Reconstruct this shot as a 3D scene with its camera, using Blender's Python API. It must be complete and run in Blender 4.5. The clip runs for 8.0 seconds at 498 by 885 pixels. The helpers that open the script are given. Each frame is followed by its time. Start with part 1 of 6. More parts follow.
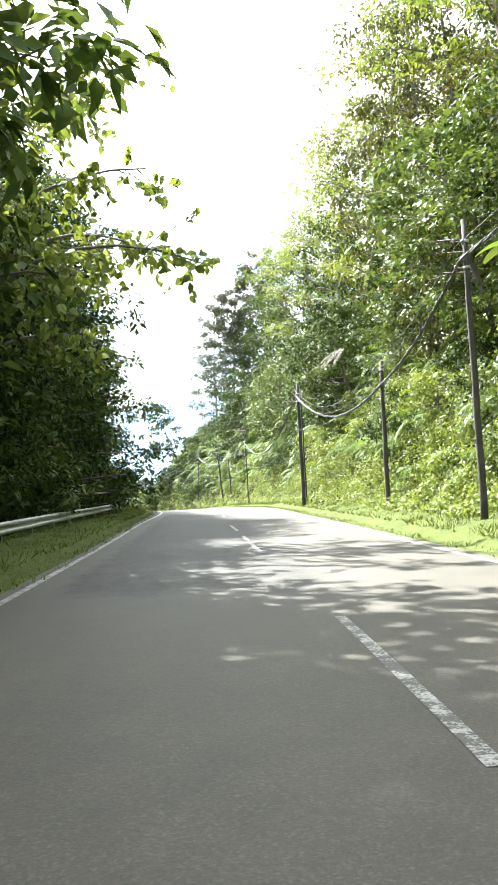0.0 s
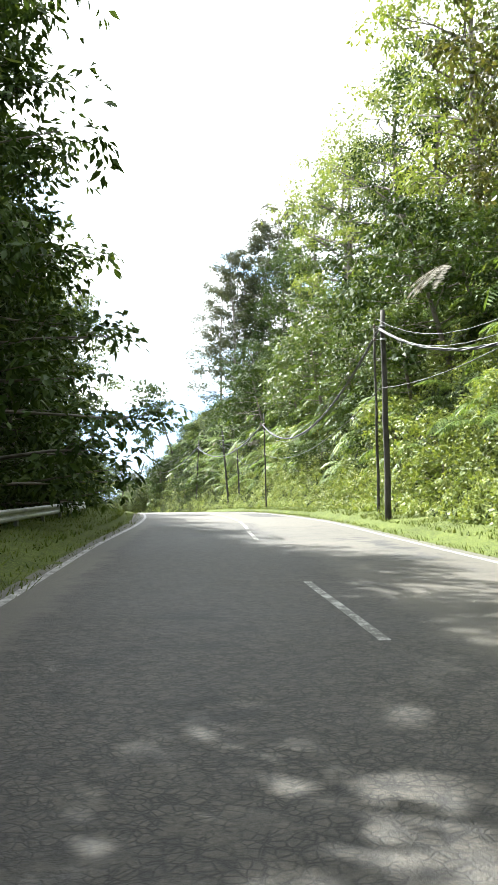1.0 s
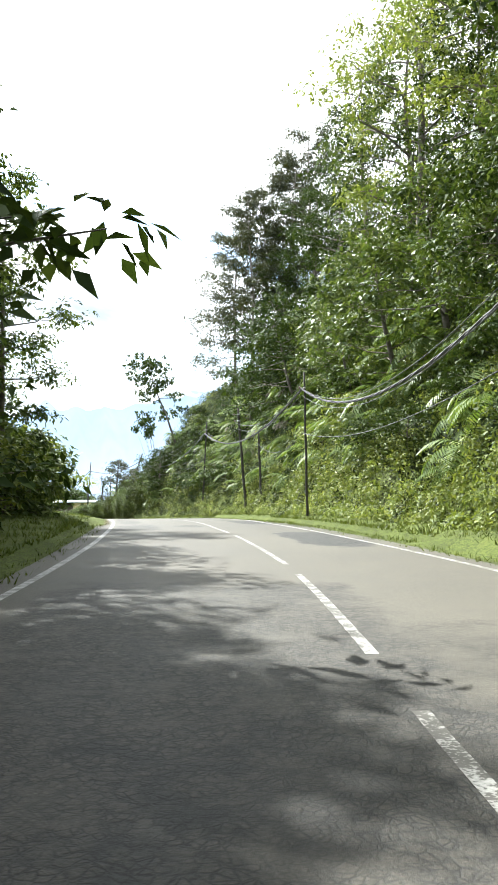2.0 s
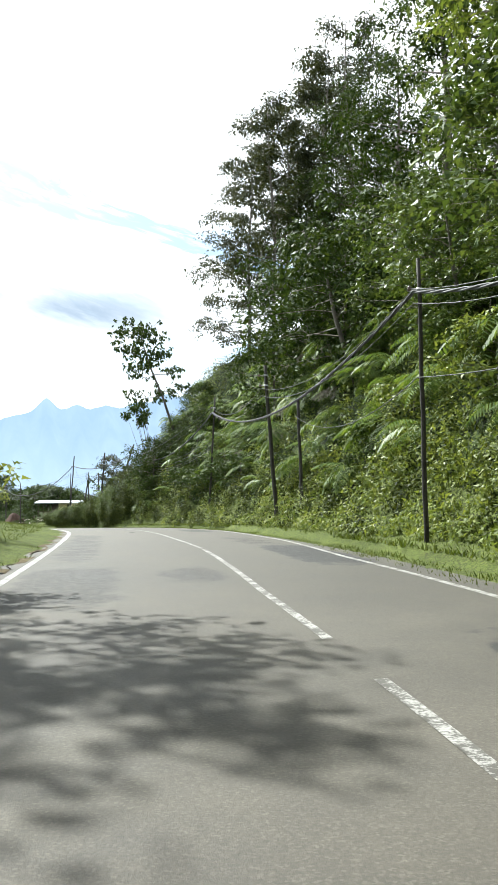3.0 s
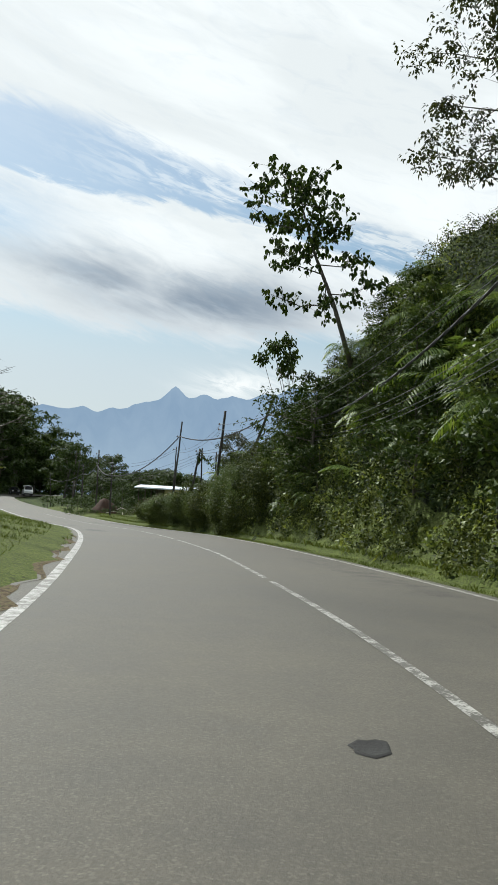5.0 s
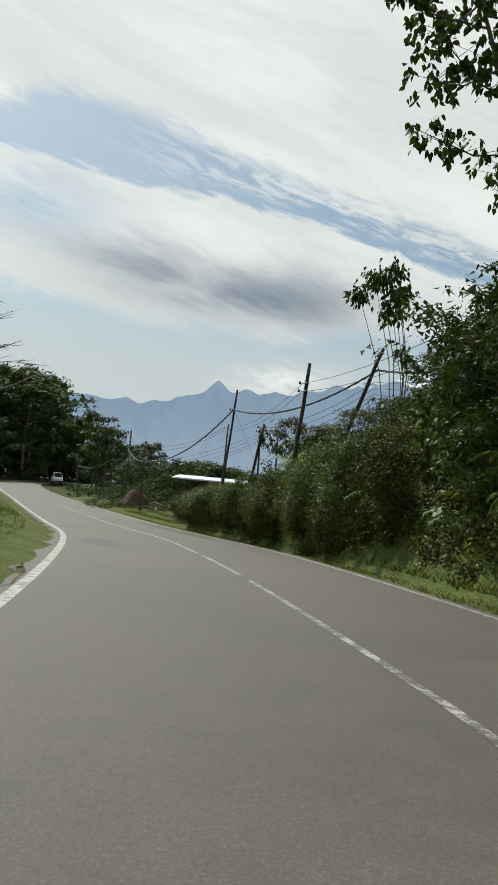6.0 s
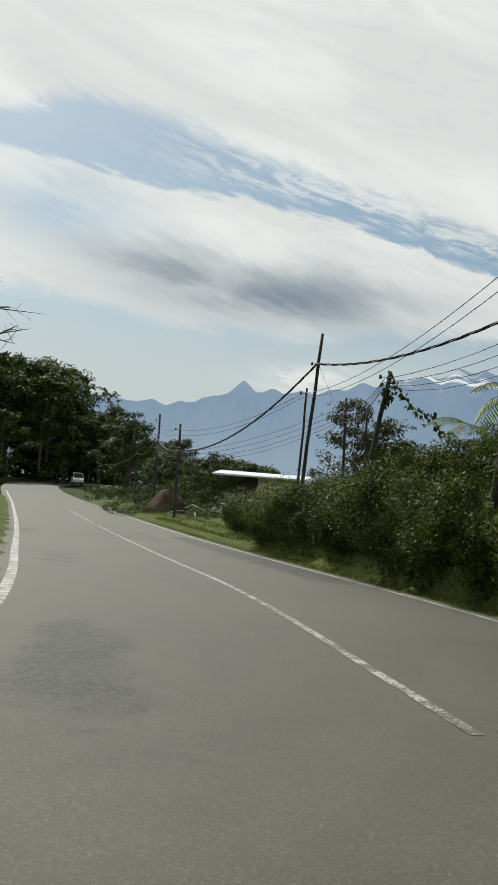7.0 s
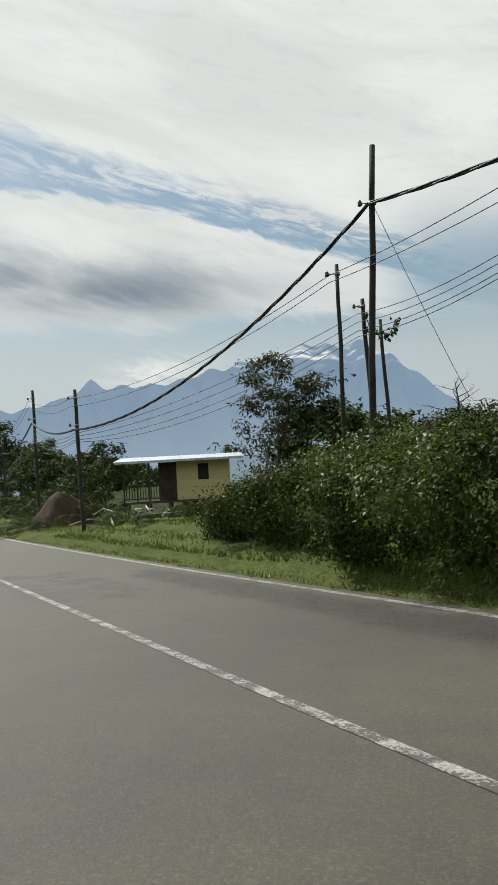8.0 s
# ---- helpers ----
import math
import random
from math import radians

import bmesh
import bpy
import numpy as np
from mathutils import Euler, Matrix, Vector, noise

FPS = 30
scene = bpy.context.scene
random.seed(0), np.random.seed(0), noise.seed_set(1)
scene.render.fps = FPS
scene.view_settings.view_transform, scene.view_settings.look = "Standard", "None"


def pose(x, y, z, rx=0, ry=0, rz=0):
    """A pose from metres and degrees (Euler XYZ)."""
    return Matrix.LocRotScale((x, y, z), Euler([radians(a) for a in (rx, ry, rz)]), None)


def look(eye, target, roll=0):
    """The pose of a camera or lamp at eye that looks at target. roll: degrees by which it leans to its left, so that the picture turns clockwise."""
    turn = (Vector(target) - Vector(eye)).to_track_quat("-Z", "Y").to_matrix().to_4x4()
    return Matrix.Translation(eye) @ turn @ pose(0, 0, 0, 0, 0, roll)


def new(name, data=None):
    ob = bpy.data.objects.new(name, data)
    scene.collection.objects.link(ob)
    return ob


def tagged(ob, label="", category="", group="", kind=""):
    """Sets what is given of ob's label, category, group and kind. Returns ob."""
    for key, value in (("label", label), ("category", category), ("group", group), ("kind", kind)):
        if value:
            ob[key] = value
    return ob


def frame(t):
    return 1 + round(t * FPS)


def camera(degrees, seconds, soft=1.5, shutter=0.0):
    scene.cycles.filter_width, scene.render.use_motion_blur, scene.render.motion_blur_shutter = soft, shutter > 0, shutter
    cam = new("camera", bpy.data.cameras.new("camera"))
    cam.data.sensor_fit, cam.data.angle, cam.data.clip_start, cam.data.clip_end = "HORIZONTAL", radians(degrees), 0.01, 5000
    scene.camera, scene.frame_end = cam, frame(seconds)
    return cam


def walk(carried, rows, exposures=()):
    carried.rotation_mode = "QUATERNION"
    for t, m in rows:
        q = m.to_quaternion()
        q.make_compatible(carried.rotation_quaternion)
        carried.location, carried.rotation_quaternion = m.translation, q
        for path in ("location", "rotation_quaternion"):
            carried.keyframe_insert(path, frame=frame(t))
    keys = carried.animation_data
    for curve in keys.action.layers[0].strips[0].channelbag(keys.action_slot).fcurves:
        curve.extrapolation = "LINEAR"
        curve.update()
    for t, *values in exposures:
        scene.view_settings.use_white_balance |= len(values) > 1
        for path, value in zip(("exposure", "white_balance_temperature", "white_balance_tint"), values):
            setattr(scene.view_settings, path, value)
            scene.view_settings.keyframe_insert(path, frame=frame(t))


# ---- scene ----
cam = camera(33.7, 8.0, soft=0.75)
PATH = [
    (0.0, 0.00, 0.00, 1.20, 95.00, 3.00, 0.00),
    (0.5, -0.68, 8.92, 1.46, 95.06, 2.24, -0.18),
    (1.0, -1.45, 17.88, 1.71, 94.99, 0.74, -0.47),
    (2.5, -2.63, 44.40, 2.59, 94.78, 0.36, 0.32),
    (3.0, -3.47, 52.38, 2.79, 94.75, 0.29, 0.32),
    (3.5, -4.43, 59.94, 2.95, 94.64, 0.23, 0.91),
    (4.0, -5.40, 67.25, 3.05, 94.46, -0.62, 3.06),
    (4.5, -6.78, 74.46, 3.11, 94.38, -1.70, 6.39),
    (6.0, -12.72, 96.80, 3.06, 93.70, -5.53, 11.38),
    (6.5, -15.31, 104.25, 2.94, 93.61, -5.09, 12.56),
    (7.0, -18.12, 111.47, 2.83, 93.54, -4.67, 13.25),
    (7.5, -21.20, 118.41, 2.67, 93.70, 0.69, 7.26),
    (8.0, -24.39, 125.14, 2.51, 92.98, 3.18, 3.66),
]
EXPOSURES = [(0.0, 2.85, 6150, 8), (1.0, 2.45, 6150, 8), (2.5, 1.65, 6150, 6), (3.5, 1.05, 6050, 5.5), (4.5, 0.5, 6050, 5.5), (6.0, 0.05, 6450, 5.5), (8.0, 0.0, 6450, 5.5)]
walk(cam, [(t, pose(x, y, z, rx, ry, rz)) for t, x, y, z, rx, ry, rz in PATH], EXPOSURES)

# ---- world and sun ----
SUN_AZIMUTH, SUN_HEIGHT = -42.0, 50.0          # degrees: from +y towards +x, and above the horizon


def link(tree, a, b):
    tree.links.new(a, b)


def math_node(tree, op, a, b=None, clamp=False):
    n = tree.nodes.new("ShaderNodeMath")
    n.operation, n.use_clamp = op, clamp
    for i, v in enumerate((a, b)):
        if v is None:
            continue
        if isinstance(v, (int, float)):
            n.inputs[i].default_value = v
        else:
            tree.links.new(v, n.inputs[i])
    return n.outputs[0]


def ramp(tree, fac, stops, smooth=False):
    n = tree.nodes.new("ShaderNodeValToRGB")
    if smooth:
        n.color_ramp.interpolation = "EASE"
    while len(n.color_ramp.elements) < len(stops):
        n.color_ramp.elements.new(0.5)
    for e, (p, c) in zip(n.color_ramp.elements, stops):
        e.position = p
        e.color = (c, c, c, 1) if isinstance(c, (int, float)) else (*c, 1)
    tree.links.new(fac, n.inputs[0])
    return n.outputs[0]


def mix_color(tree, fac, a, b, blend="MIX"):
    n = tree.nodes.new("ShaderNodeMix")
    n.data_type, n.blend_type = "RGBA", blend
    for socket, v in ((n.inputs[0], fac), (n.inputs[6], a), (n.inputs[7], b)):
        if isinstance(v, (int, float)):
            socket.default_value = v
        elif isinstance(v, tuple):
            socket.default_value = (*v, 1)
        else:
            tree.links.new(v, socket)
    return n.outputs[2]


def noise_node(tree, vector, scale, detail=4.0, rough=0.55, distort=0.0):
    n = tree.nodes.new("ShaderNodeTexNoise")
    n.inputs["Scale"].default_value, n.inputs["Detail"].default_value = scale, detail
    n.inputs["Roughness"].default_value, n.inputs["Distortion"].default_value = rough, distort
    if vector is not None:
        tree.links.new(vector, n.inputs["Vector"])
    return n.outputs[0]


def make_world():
    world = bpy.data.worlds.new("daylight")
    scene.world = world
    world.use_nodes = True
    t = world.node_tree
    t.nodes.clear()
    out, back = t.nodes.new("ShaderNodeOutputWorld"), t.nodes.new("ShaderNodeBackground")
    sky = t.nodes.new("ShaderNodeTexSky")
    sky.sky_type, sky.sun_disc = "NISHITA", False
    sky.sun_elevation, sky.sun_rotation = radians(SUN_HEIGHT), radians(SUN_AZIMUTH)
    sky.dust_density, sky.air_density = 1.6, 1.2
    blue = mix_color(t, 1.0, sky.outputs[0], (0.104, 0.110, 0.107), "MULTIPLY")
    way = t.nodes.new("ShaderNodeTexCoord").outputs["Generated"]
    split = t.nodes.new("ShaderNodeSeparateXYZ")
    link(t, way, split.inputs[0])
    x, y, z = split.outputs
    az = math_node(t, "MULTIPLY", math_node(t, "ARCTAN2", x, y), 57.3)
    el = math_node(t, "MULTIPLY", math_node(t, "ARCSINE", z), 57.3)
    slant = math_node(t, "ADD", el, math_node(t, "MULTIPLY", math_node(t, "ADD", az, 13.0), 0.27))   # along the long streaks
    flat, thin = t.nodes.new("ShaderNodeCombineXYZ"), t.nodes.new("ShaderNodeCombineXYZ")
    link(t, math_node(t, "MULTIPLY", az, 0.045), flat.inputs[0])
    link(t, math_node(t, "MULTIPLY", slant, 0.17), flat.inputs[1])
    link(t, math_node(t, "MULTIPLY", az, 0.30), thin.inputs[0])
    link(t, math_node(t, "MULTIPLY", slant, 1.5), thin.inputs[1])
    big = noise_node(t, flat.outputs[0], 1.1, 6.0, 0.55, 0.6)
    fine = noise_node(t, flat.outputs[0], 5.0, 7.0, 0.65, 1.2)
    ripple = noise_node(t, thin.outputs[0], 1.3, 5.0, 0.6, 0.9)
    wander = math_node(t, "ADD", math_node(t, "MULTIPLY", math_node(t, "SUBTRACT", big, 0.5), 3.0),
                       math_node(t, "MULTIPLY", math_node(t, "SUBTRACT", fine, 0.5), 2.4))
    level = math_node(t, "ADD", el, wander)
    across = math_node(t, "MULTIPLY", math_node(t, "ADD", az, 36.0), 1.0 / 56.0, True)

    def edge(points):
        """A cloud's edge: its height in degrees along the horizon."""
        return math_node(t, "MULTIPLY", ramp(t, across, [((q + 36.0) / 56.0, h / 40.0) for q, h in points]), 40.0)

    def above(line, soft, shift=0.0):
        """0 below an edge, 1 above it."""
        return ramp(t, math_node(t, "ADD", math_node(t, "DIVIDE", math_node(t, "SUBTRACT", math_node(t, "ADD", level, shift), line), soft), 0.5, True), [(0.0, 0.0), (1.0, 1.0)], True)

    def both_of(p, q):
        return math_node(t, "MULTIPLY", p, q)

    def rest(p):
        return math_node(t, "SUBTRACT", 1.0, p)

    sheet = edge([(-33, 23.6), (-27, 24.8), (-21, 24.3), (-15, 23.2), (-8.7, 21.4), (-4.6, 19.8), (2.5, 17.6), (7.5, 16.0), (14, 12.5)])
    rim = edge([(-33, 21.3), (-27, 20.9), (-20.7, 20.2), (-14.6, 19.8), (-7, 18.7), (2.6, 15.6), (8, 13.6), (14, 10.5)])
    foot = edge([(-33, 12.4), (-27, 12.2), (-20.9, 11.2), (-12, 10.8), (-4, 11.8), (3, 11.8), (14, 10.0)])
    frayed = ramp(t, ripple, [(0.40, 0.0), (0.62, 1.0)], True)
    upper = math_node(t, "MAXIMUM", above(sheet, 1.6), both_of(both_of(above(rim, 1.0, -0.9), frayed), ramp(t, across, [(0.15, 0.04), (0.55, 0.8)], True)))
    body = both_of(rest(above(rim, 0.7)), above(foot, 1.6))

    def oval(az0, el0, wide, tall, tilt, wave):
        qx = math_node(t, "DIVIDE", math_node(t, "SUBTRACT", az, az0), wide)
        qy = math_node(t, "DIVIDE", math_node(t, "SUBTRACT", math_node(t, "ADD", el, both_of(wander, wave)), math_node(t, "ADD", el0, both_of(math_node(t, "SUBTRACT", az, az0), tilt))), tall)
        return math_node(t, "POWER", 2.72, math_node(t, "MULTIPLY", math_node(t, "ADD", both_of(qx, qx), both_of(qy, qy)), -1.0))

    pocket = oval(-28.4, 17.9, 5.0, 2.1, 0.05, 0.8)
    body = both_of(body, rest(both_of(pocket, ramp(t, ripple, [(0.35, 1.0), (0.75, 0.55)]))))
    cover = math_node(t, "MAXIMUM", upper, body)
    lid = math_node(t, "MULTIPLY", ramp(t, z, [(0.62, 1.0), (0.80, 0.8)], True), ramp(t, y, [(0.10, 0.8), (0.45, 1.0)], True))
    cover = both_of(cover, math_node(t, "MAXIMUM", lid, 0.5))
    cover = both_of(cover, ramp(t, fine, [(0.22, 0.82), (0.5, 1.0)]))
    gap = both_of(ramp(t, math_node(t, "MULTIPLY", math_node(t, "ADD", az, math_node(t, "MULTIPLY", big, 6.0)), 0.02, True), [(0.16, 0.0), (0.26, 0.85)], True),
                  ramp(t, z, [(0.24, 1.0), (0.33, 0.0)], True))
    cover = both_of(cover, rest(gap))
    soft = noise_node(t, flat.outputs[0], 2.2, 5.0, 0.55)
    dim = both_of(math_node(t, "MAXIMUM", oval(-12.0, 13.6, 10.5, 2.1, -0.04, 0.7), both_of(oval(-19.0, 14.8, 8.0, 1.8, -0.12, 0.8), 0.85)), ramp(t, soft, [(0.28, 0.5), (0.55, 1.0)], True))
    pale = mix_color(t, ramp(t, big, [(0.36, 0.0), (0.66, 1.0)], True), (0.98, 0.99, 0.98), (1.15, 1.15, 1.13))
    shade = mix_color(t, dim, pale, (0.31, 0.37, 0.45))
    color = mix_color(t, cover, blue, shade)
    haze = ramp(t, z, [(0.0, 1.0), (0.13, 0.85), (0.24, 0.0)], True)
    color = mix_color(t, math_node(t, "MULTIPLY", haze, 0.85), color, (0.76, 0.80, 0.84))
    px = math_node(t, "DIVIDE", math_node(t, "ADD", az, 9.8), 3.4)                         # puffs on the peaks
    py = math_node(t, "DIVIDE", math_node(t, "SUBTRACT", el, math_node(t, "ADD", 8.1, math_node(t, "MULTIPLY", math_node(t, "ADD", az, 9.8), 0.05))), 1.0)
    puff = math_node(t, "POWER", 2.72, math_node(t, "MULTIPLY", math_node(t, "ADD", math_node(t, "MULTIPLY", px, px), math_node(t, "MULTIPLY", py, py)), -1.0))
    color = mix_color(t, math_node(t, "MULTIPLY", puff, ramp(t, fine, [(0.36, 0.1), (0.56, 1.0)])), color, (1.14, 1.13, 1.10))
    link(t, color, back.inputs["Color"])
    back.inputs["Strength"].default_value = 0.73
    link(t, back.outputs[0], out.inputs[0])


make_world()
a, e = radians(SUN_AZIMUTH), radians(SUN_HEIGHT)
sun_way = Vector((math.sin(a) * math.cos(e), math.cos(a) * math.cos(e), math.sin(e)))
sun = new("sun", bpy.data.lights.new("sun", "SUN"))
sun.data.energy, sun.data.angle, sun.data.color = 5.0, radians(0.6), (1.0, 0.97, 0.90)
sun.matrix_world = look(sun_way * 300, (0, 0, 0))


# ---- materials ----
def material(name, rough=0.8, metal=0.0):
    m = bpy.data.materials.new(name)
    m.use_nodes = True
    t = m.node_tree
    s = t.nodes["Principled BSDF"]
    s.inputs["Roughness"].default_value, s.inputs["Metallic"].default_value = rough, metal
    place = t.nodes.new("ShaderNodeNewGeometry").outputs["Position"]
    return m, t, s, place


def bump(t, s, height, strength, distance=0.02):
    b = t.nodes.new("ShaderNodeBump")
    b.inputs["Strength"].default_value, b.inputs["Distance"].default_value = strength, distance
    link(t, height, b.inputs["Height"])
    link(t, b.outputs[0], s.inputs["Normal"])


def plain(name, dark, light, scale, rough=0.8, metal=0.0, fine=60.0, relief=0.3):
    """A surface whose colour wanders between two tones, with a fine grain."""
    m, t, s, place = material(name, rough, metal)
    local = t.nodes.new("ShaderNodeTexCoord").outputs["Object"]
    n = math_node(t, "ADD", math_node(t, "MULTIPLY", noise_node(t, local, scale, 5), 0.7),
                  math_node(t, "MULTIPLY", noise_node(t, local, fine, 3), 0.3))
    link(t, ramp(t, n, [(0.34, dark), (0.66, light)]), s.inputs["Base Color"])
    bump(t, s, noise_node(t, local, fine, 3), relief, 0.01)
    return m


def leaf_material(name, tones, through_light=0.35, rough=0.48, shine=0.16):
    """Leaves: colour by leaf and by clump, with light coming through."""
    m, t, s, place = material(name, rough)
    island = t.nodes.new("ShaderNodeNewGeometry").outputs["Random Per Island"]
    clump = noise_node(t, place, 0.5, 3)
    n = math_node(t, "ADD", math_node(t, "MULTIPLY", island, 0.5), math_node(t, "MULTIPLY", clump, 0.6))
    stops = [(0.15 + 0.7 * i / (len(tones) - 1), c) for i, c in enumerate(tones)]
    color = ramp(t, n, stops)
    link(t, color, s.inputs["Base Color"])
    s.inputs["Specular IOR Level"].default_value = shine
    glow = t.nodes.new("ShaderNodeBsdfTranslucent")
    warm = mix_color(t, 1.0, color, (1.25, 1.2, 0.55), "MULTIPLY")
    link(t, warm, glow.inputs["Color"])
    both = t.nodes.new("ShaderNodeMixShader")
    both.inputs[0].default_value = through_light
    link(t, s.outputs[0], both.inputs[1])
    link(t, glow.outputs[0], both.inputs[2])
    link(t, both.outputs[0], t.nodes["Material Output"].inputs["Surface"])
    return m


def asphalt_material(name, dark, light):
    """Worn asphalt: crazed where the road carries wear, dark where it was patched."""
    m, t, s, place = material(name, 0.75)
    big = noise_node(t, place, 0.22, 4)
    mid = noise_node(t, place, 2.2, 5)
    grain = noise_node(t, place, 55, 4, 0.75)
    n = math_node(t, "ADD", math_node(t, "ADD", math_node(t, "MULTIPLY", big, 0.40), math_node(t, "MULTIPLY", mid, 0.25)),
                  math_node(t, "MULTIPLY", grain, 0.35))
    color = ramp(t, n, [(0.39, dark), (0.61, light)])
    chips = t.nodes.new("ShaderNodeTexVoronoi")
    chips.inputs["Scale"].default_value = 85.0
    link(t, place, chips.inputs["Vector"])
    tone = t.nodes.new("ShaderNodeSeparateColor")
    link(t, chips.outputs["Color"], tone.inputs[0])
    color = mix_color(t, 0.42, color, mix_color(t, 1.0, color, ramp(t, tone.outputs[0], [(0.0, 0.55), (0.8, 1.1), (1.0, 1.9)]), "MULTIPLY"))
    tar = t.nodes.new("ShaderNodeAttribute")
    tar.attribute_name = "patched"
    wear = t.nodes.new("ShaderNodeAttribute")
    wear.attribute_name = "crazed"
    ragged = math_node(t, "MULTIPLY", math_node(t, "SUBTRACT", noise_node(t, place, 1.7, 5, 0.65), 0.5), 1.3)
    dark_part = ramp(t, math_node(t, "ADD", tar.outputs["Fac"], ragged), [(0.42, 0.0), (0.56, 1.0)])
    color = mix_color(t, math_node(t, "MULTIPLY", math_node(t, "MULTIPLY", dark_part, ramp(t, mid, [(0.35, 0.7), (0.6, 1.0)])), 0.9), color, (0.018, 0.019, 0.018))
    shift = t.nodes.new("ShaderNodeVectorMath")
    shift.operation = "ADD"
    wob = t.nodes.new("ShaderNodeTexNoise")
    wob.inputs["Scale"].default_value = 3.0
    link(t, place, wob.inputs["Vector"])
    link(t, place, shift.inputs[0])
    small = t.nodes.new("ShaderNodeVectorMath")
    small.operation = "SCALE"
    small.inputs["Scale"].default_value = 0.13
    link(t, wob.outputs["Color"], small.inputs[0])
    link(t, small.outputs[0], shift.inputs[1])
    lines = None
    for size, thin in ((7.5, 0.105), (17.0, 0.150)):
        v = t.nodes.new("ShaderNodeTexVoronoi")
        v.feature = "DISTANCE_TO_EDGE"
        v.inputs["Scale"].default_value = size
        link(t, shift.outputs[0], v.inputs["Vector"])
        line = ramp(t, v.outputs["Distance"], [(0.0, 1.0), (thin, 0.0)])
        lines = line if lines is None else math_node(t, "MAXIMUM", lines, line)
    where = ramp(t, math_node(t, "ADD", wear.outputs["Fac"], ragged), [(0.40, 0.0), (0.75, 1.0)])
    cracks = math_node(t, "MULTIPLY", math_node(t, "MULTIPLY", lines, where), ramp(t, noise_node(t, place, 9.0, 3), [(0.36, 0.25), (0.50, 1.0)]))
    color = mix_color(t, math_node(t, "MULTIPLY", cracks, 1.0), color, (0.010, 0.009, 0.008))
    ravelled = ramp(t, noise_node(t, place, 14.0, 5, 0.7), [(0.42, 0.0), (0.60, 1.0)])
    color = mix_color(t, math_node(t, "MULTIPLY", math_node(t, "MULTIPLY", where, ravelled), 0.5), color, (0.014, 0.014, 0.013))
    color = mix_color(t, math_node(t, "MULTIPLY", where, 0.15), color, (0.022, 0.021, 0.019))
    link(t, color, s.inputs["Base Color"])
    link(t, ramp(t, n, [(0.3, 0.62), (0.7, 0.82)]), s.inputs["Roughness"])
    s.inputs["Specular IOR Level"].default_value = 0.35
    h = math_node(t, "SUBTRACT", math_node(t, "ADD", math_node(t, "MULTIPLY", grain, 0.7), math_node(t, "MULTIPLY", mid, 0.6)), math_node(t, "ADD", math_node(t, "MULTIPLY", cracks, 0.45), math_node(t, "MULTIPLY", math_node(t, "MULTIPLY", where, ravelled), 0.5)))
    bump(t, s, h, 0.5, 0.012)
    return m


ASPHALT = asphalt_material("worn asphalt", (0.0430, 0.0388, 0.0305), (0.0870, 0.0780, 0.0605))
def line_paint(name, worn, tones=((0.074, 0.067, 0.054), (0.22, 0.215, 0.20), (0.42, 0.41, 0.38)), fade=(0.07, 0.24)):
    m, t, s, place = material(name, 0.6)
    n = math_node(t, "ADD", math_node(t, "MULTIPLY", noise_node(t, place, 5.0, 5, 0.65), 0.6),
                  math_node(t, "MULTIPLY", noise_node(t, place, 45, 3), 0.4))
    color = ramp(t, n, [(worn, tones[0]), (worn + fade[0], tones[1]), (worn + fade[1], tones[2])])
    link(t, color, s.inputs["Base Color"])
    bump(t, s, n, 0.3, 0.006)
    return m


PAINT = line_paint("worn road paint", 0.44)
THIN_PAINT = line_paint("half worn off road paint", 0.49, ((0.056, 0.051, 0.042), (0.24, 0.235, 0.215), (0.40, 0.39, 0.36)), (0.04, 0.17))


def ground_material(name, tones, cell):
    """Ground under low plants: soil shows between small leaves of many tones."""
    m, t, s, place = material(name, 0.95)
    v = t.nodes.new("ShaderNodeTexVoronoi")
    v.inputs["Scale"].default_value = cell
    v.inputs["Randomness"].default_value = 1.0
    link(t, place, v.inputs["Vector"])
    split = t.nodes.new("ShaderNodeSeparateColor")
    link(t, v.outputs["Color"], split.inputs[0])
    n = math_node(t, "ADD", math_node(t, "MULTIPLY", noise_node(t, place, 0.6, 5), 0.55), math_node(t, "MULTIPLY", split.outputs[0], 0.45))
    link(t, ramp(t, n, [(0.25 + 0.5 * i / (len(tones) - 1), c) for i, c in enumerate(tones)]), s.inputs["Base Color"])
    s.inputs["Specular IOR Level"].default_value = 0.1
    bump(t, s, math_node(t, "ADD", v.outputs["Distance"], noise_node(t, place, 5, 5)), 0.5, 0.03)
    return m


SOIL = ground_material("soil and low plants", [(0.008, 0.010, 0.005), (0.018, 0.028, 0.008), (0.036, 0.054, 0.012), (0.062, 0.076, 0.020)], 8.0)
TURF = ground_material("trodden grass", [(0.034, 0.036, 0.016), (0.052, 0.068, 0.017), (0.076, 0.098, 0.022), (0.108, 0.122, 0.034)], 30.0)
LITTER = ground_material("bare soil with leaf litter", [(0.035, 0.026, 0.016), (0.070, 0.052, 0.032), (0.110, 0.085, 0.052), (0.085, 0.090, 0.030)], 22.0)
GRASS = leaf_material("verge grass", [(0.040, 0.060, 0.012), (0.074, 0.102, 0.020), (0.124, 0.144, 0.036)], 0.28)
LEAF_DARK = leaf_material("dark broad leaves", [(0.014, 0.026, 0.008), (0.032, 0.054, 0.013), (0.060, 0.086, 0.020)], 0.20, 0.55, 0.08)
LEAF_MID = leaf_material("green leaves", [(0.032, 0.056, 0.017), (0.068, 0.102, 0.030), (0.122, 0.154, 0.048)], 0.26)
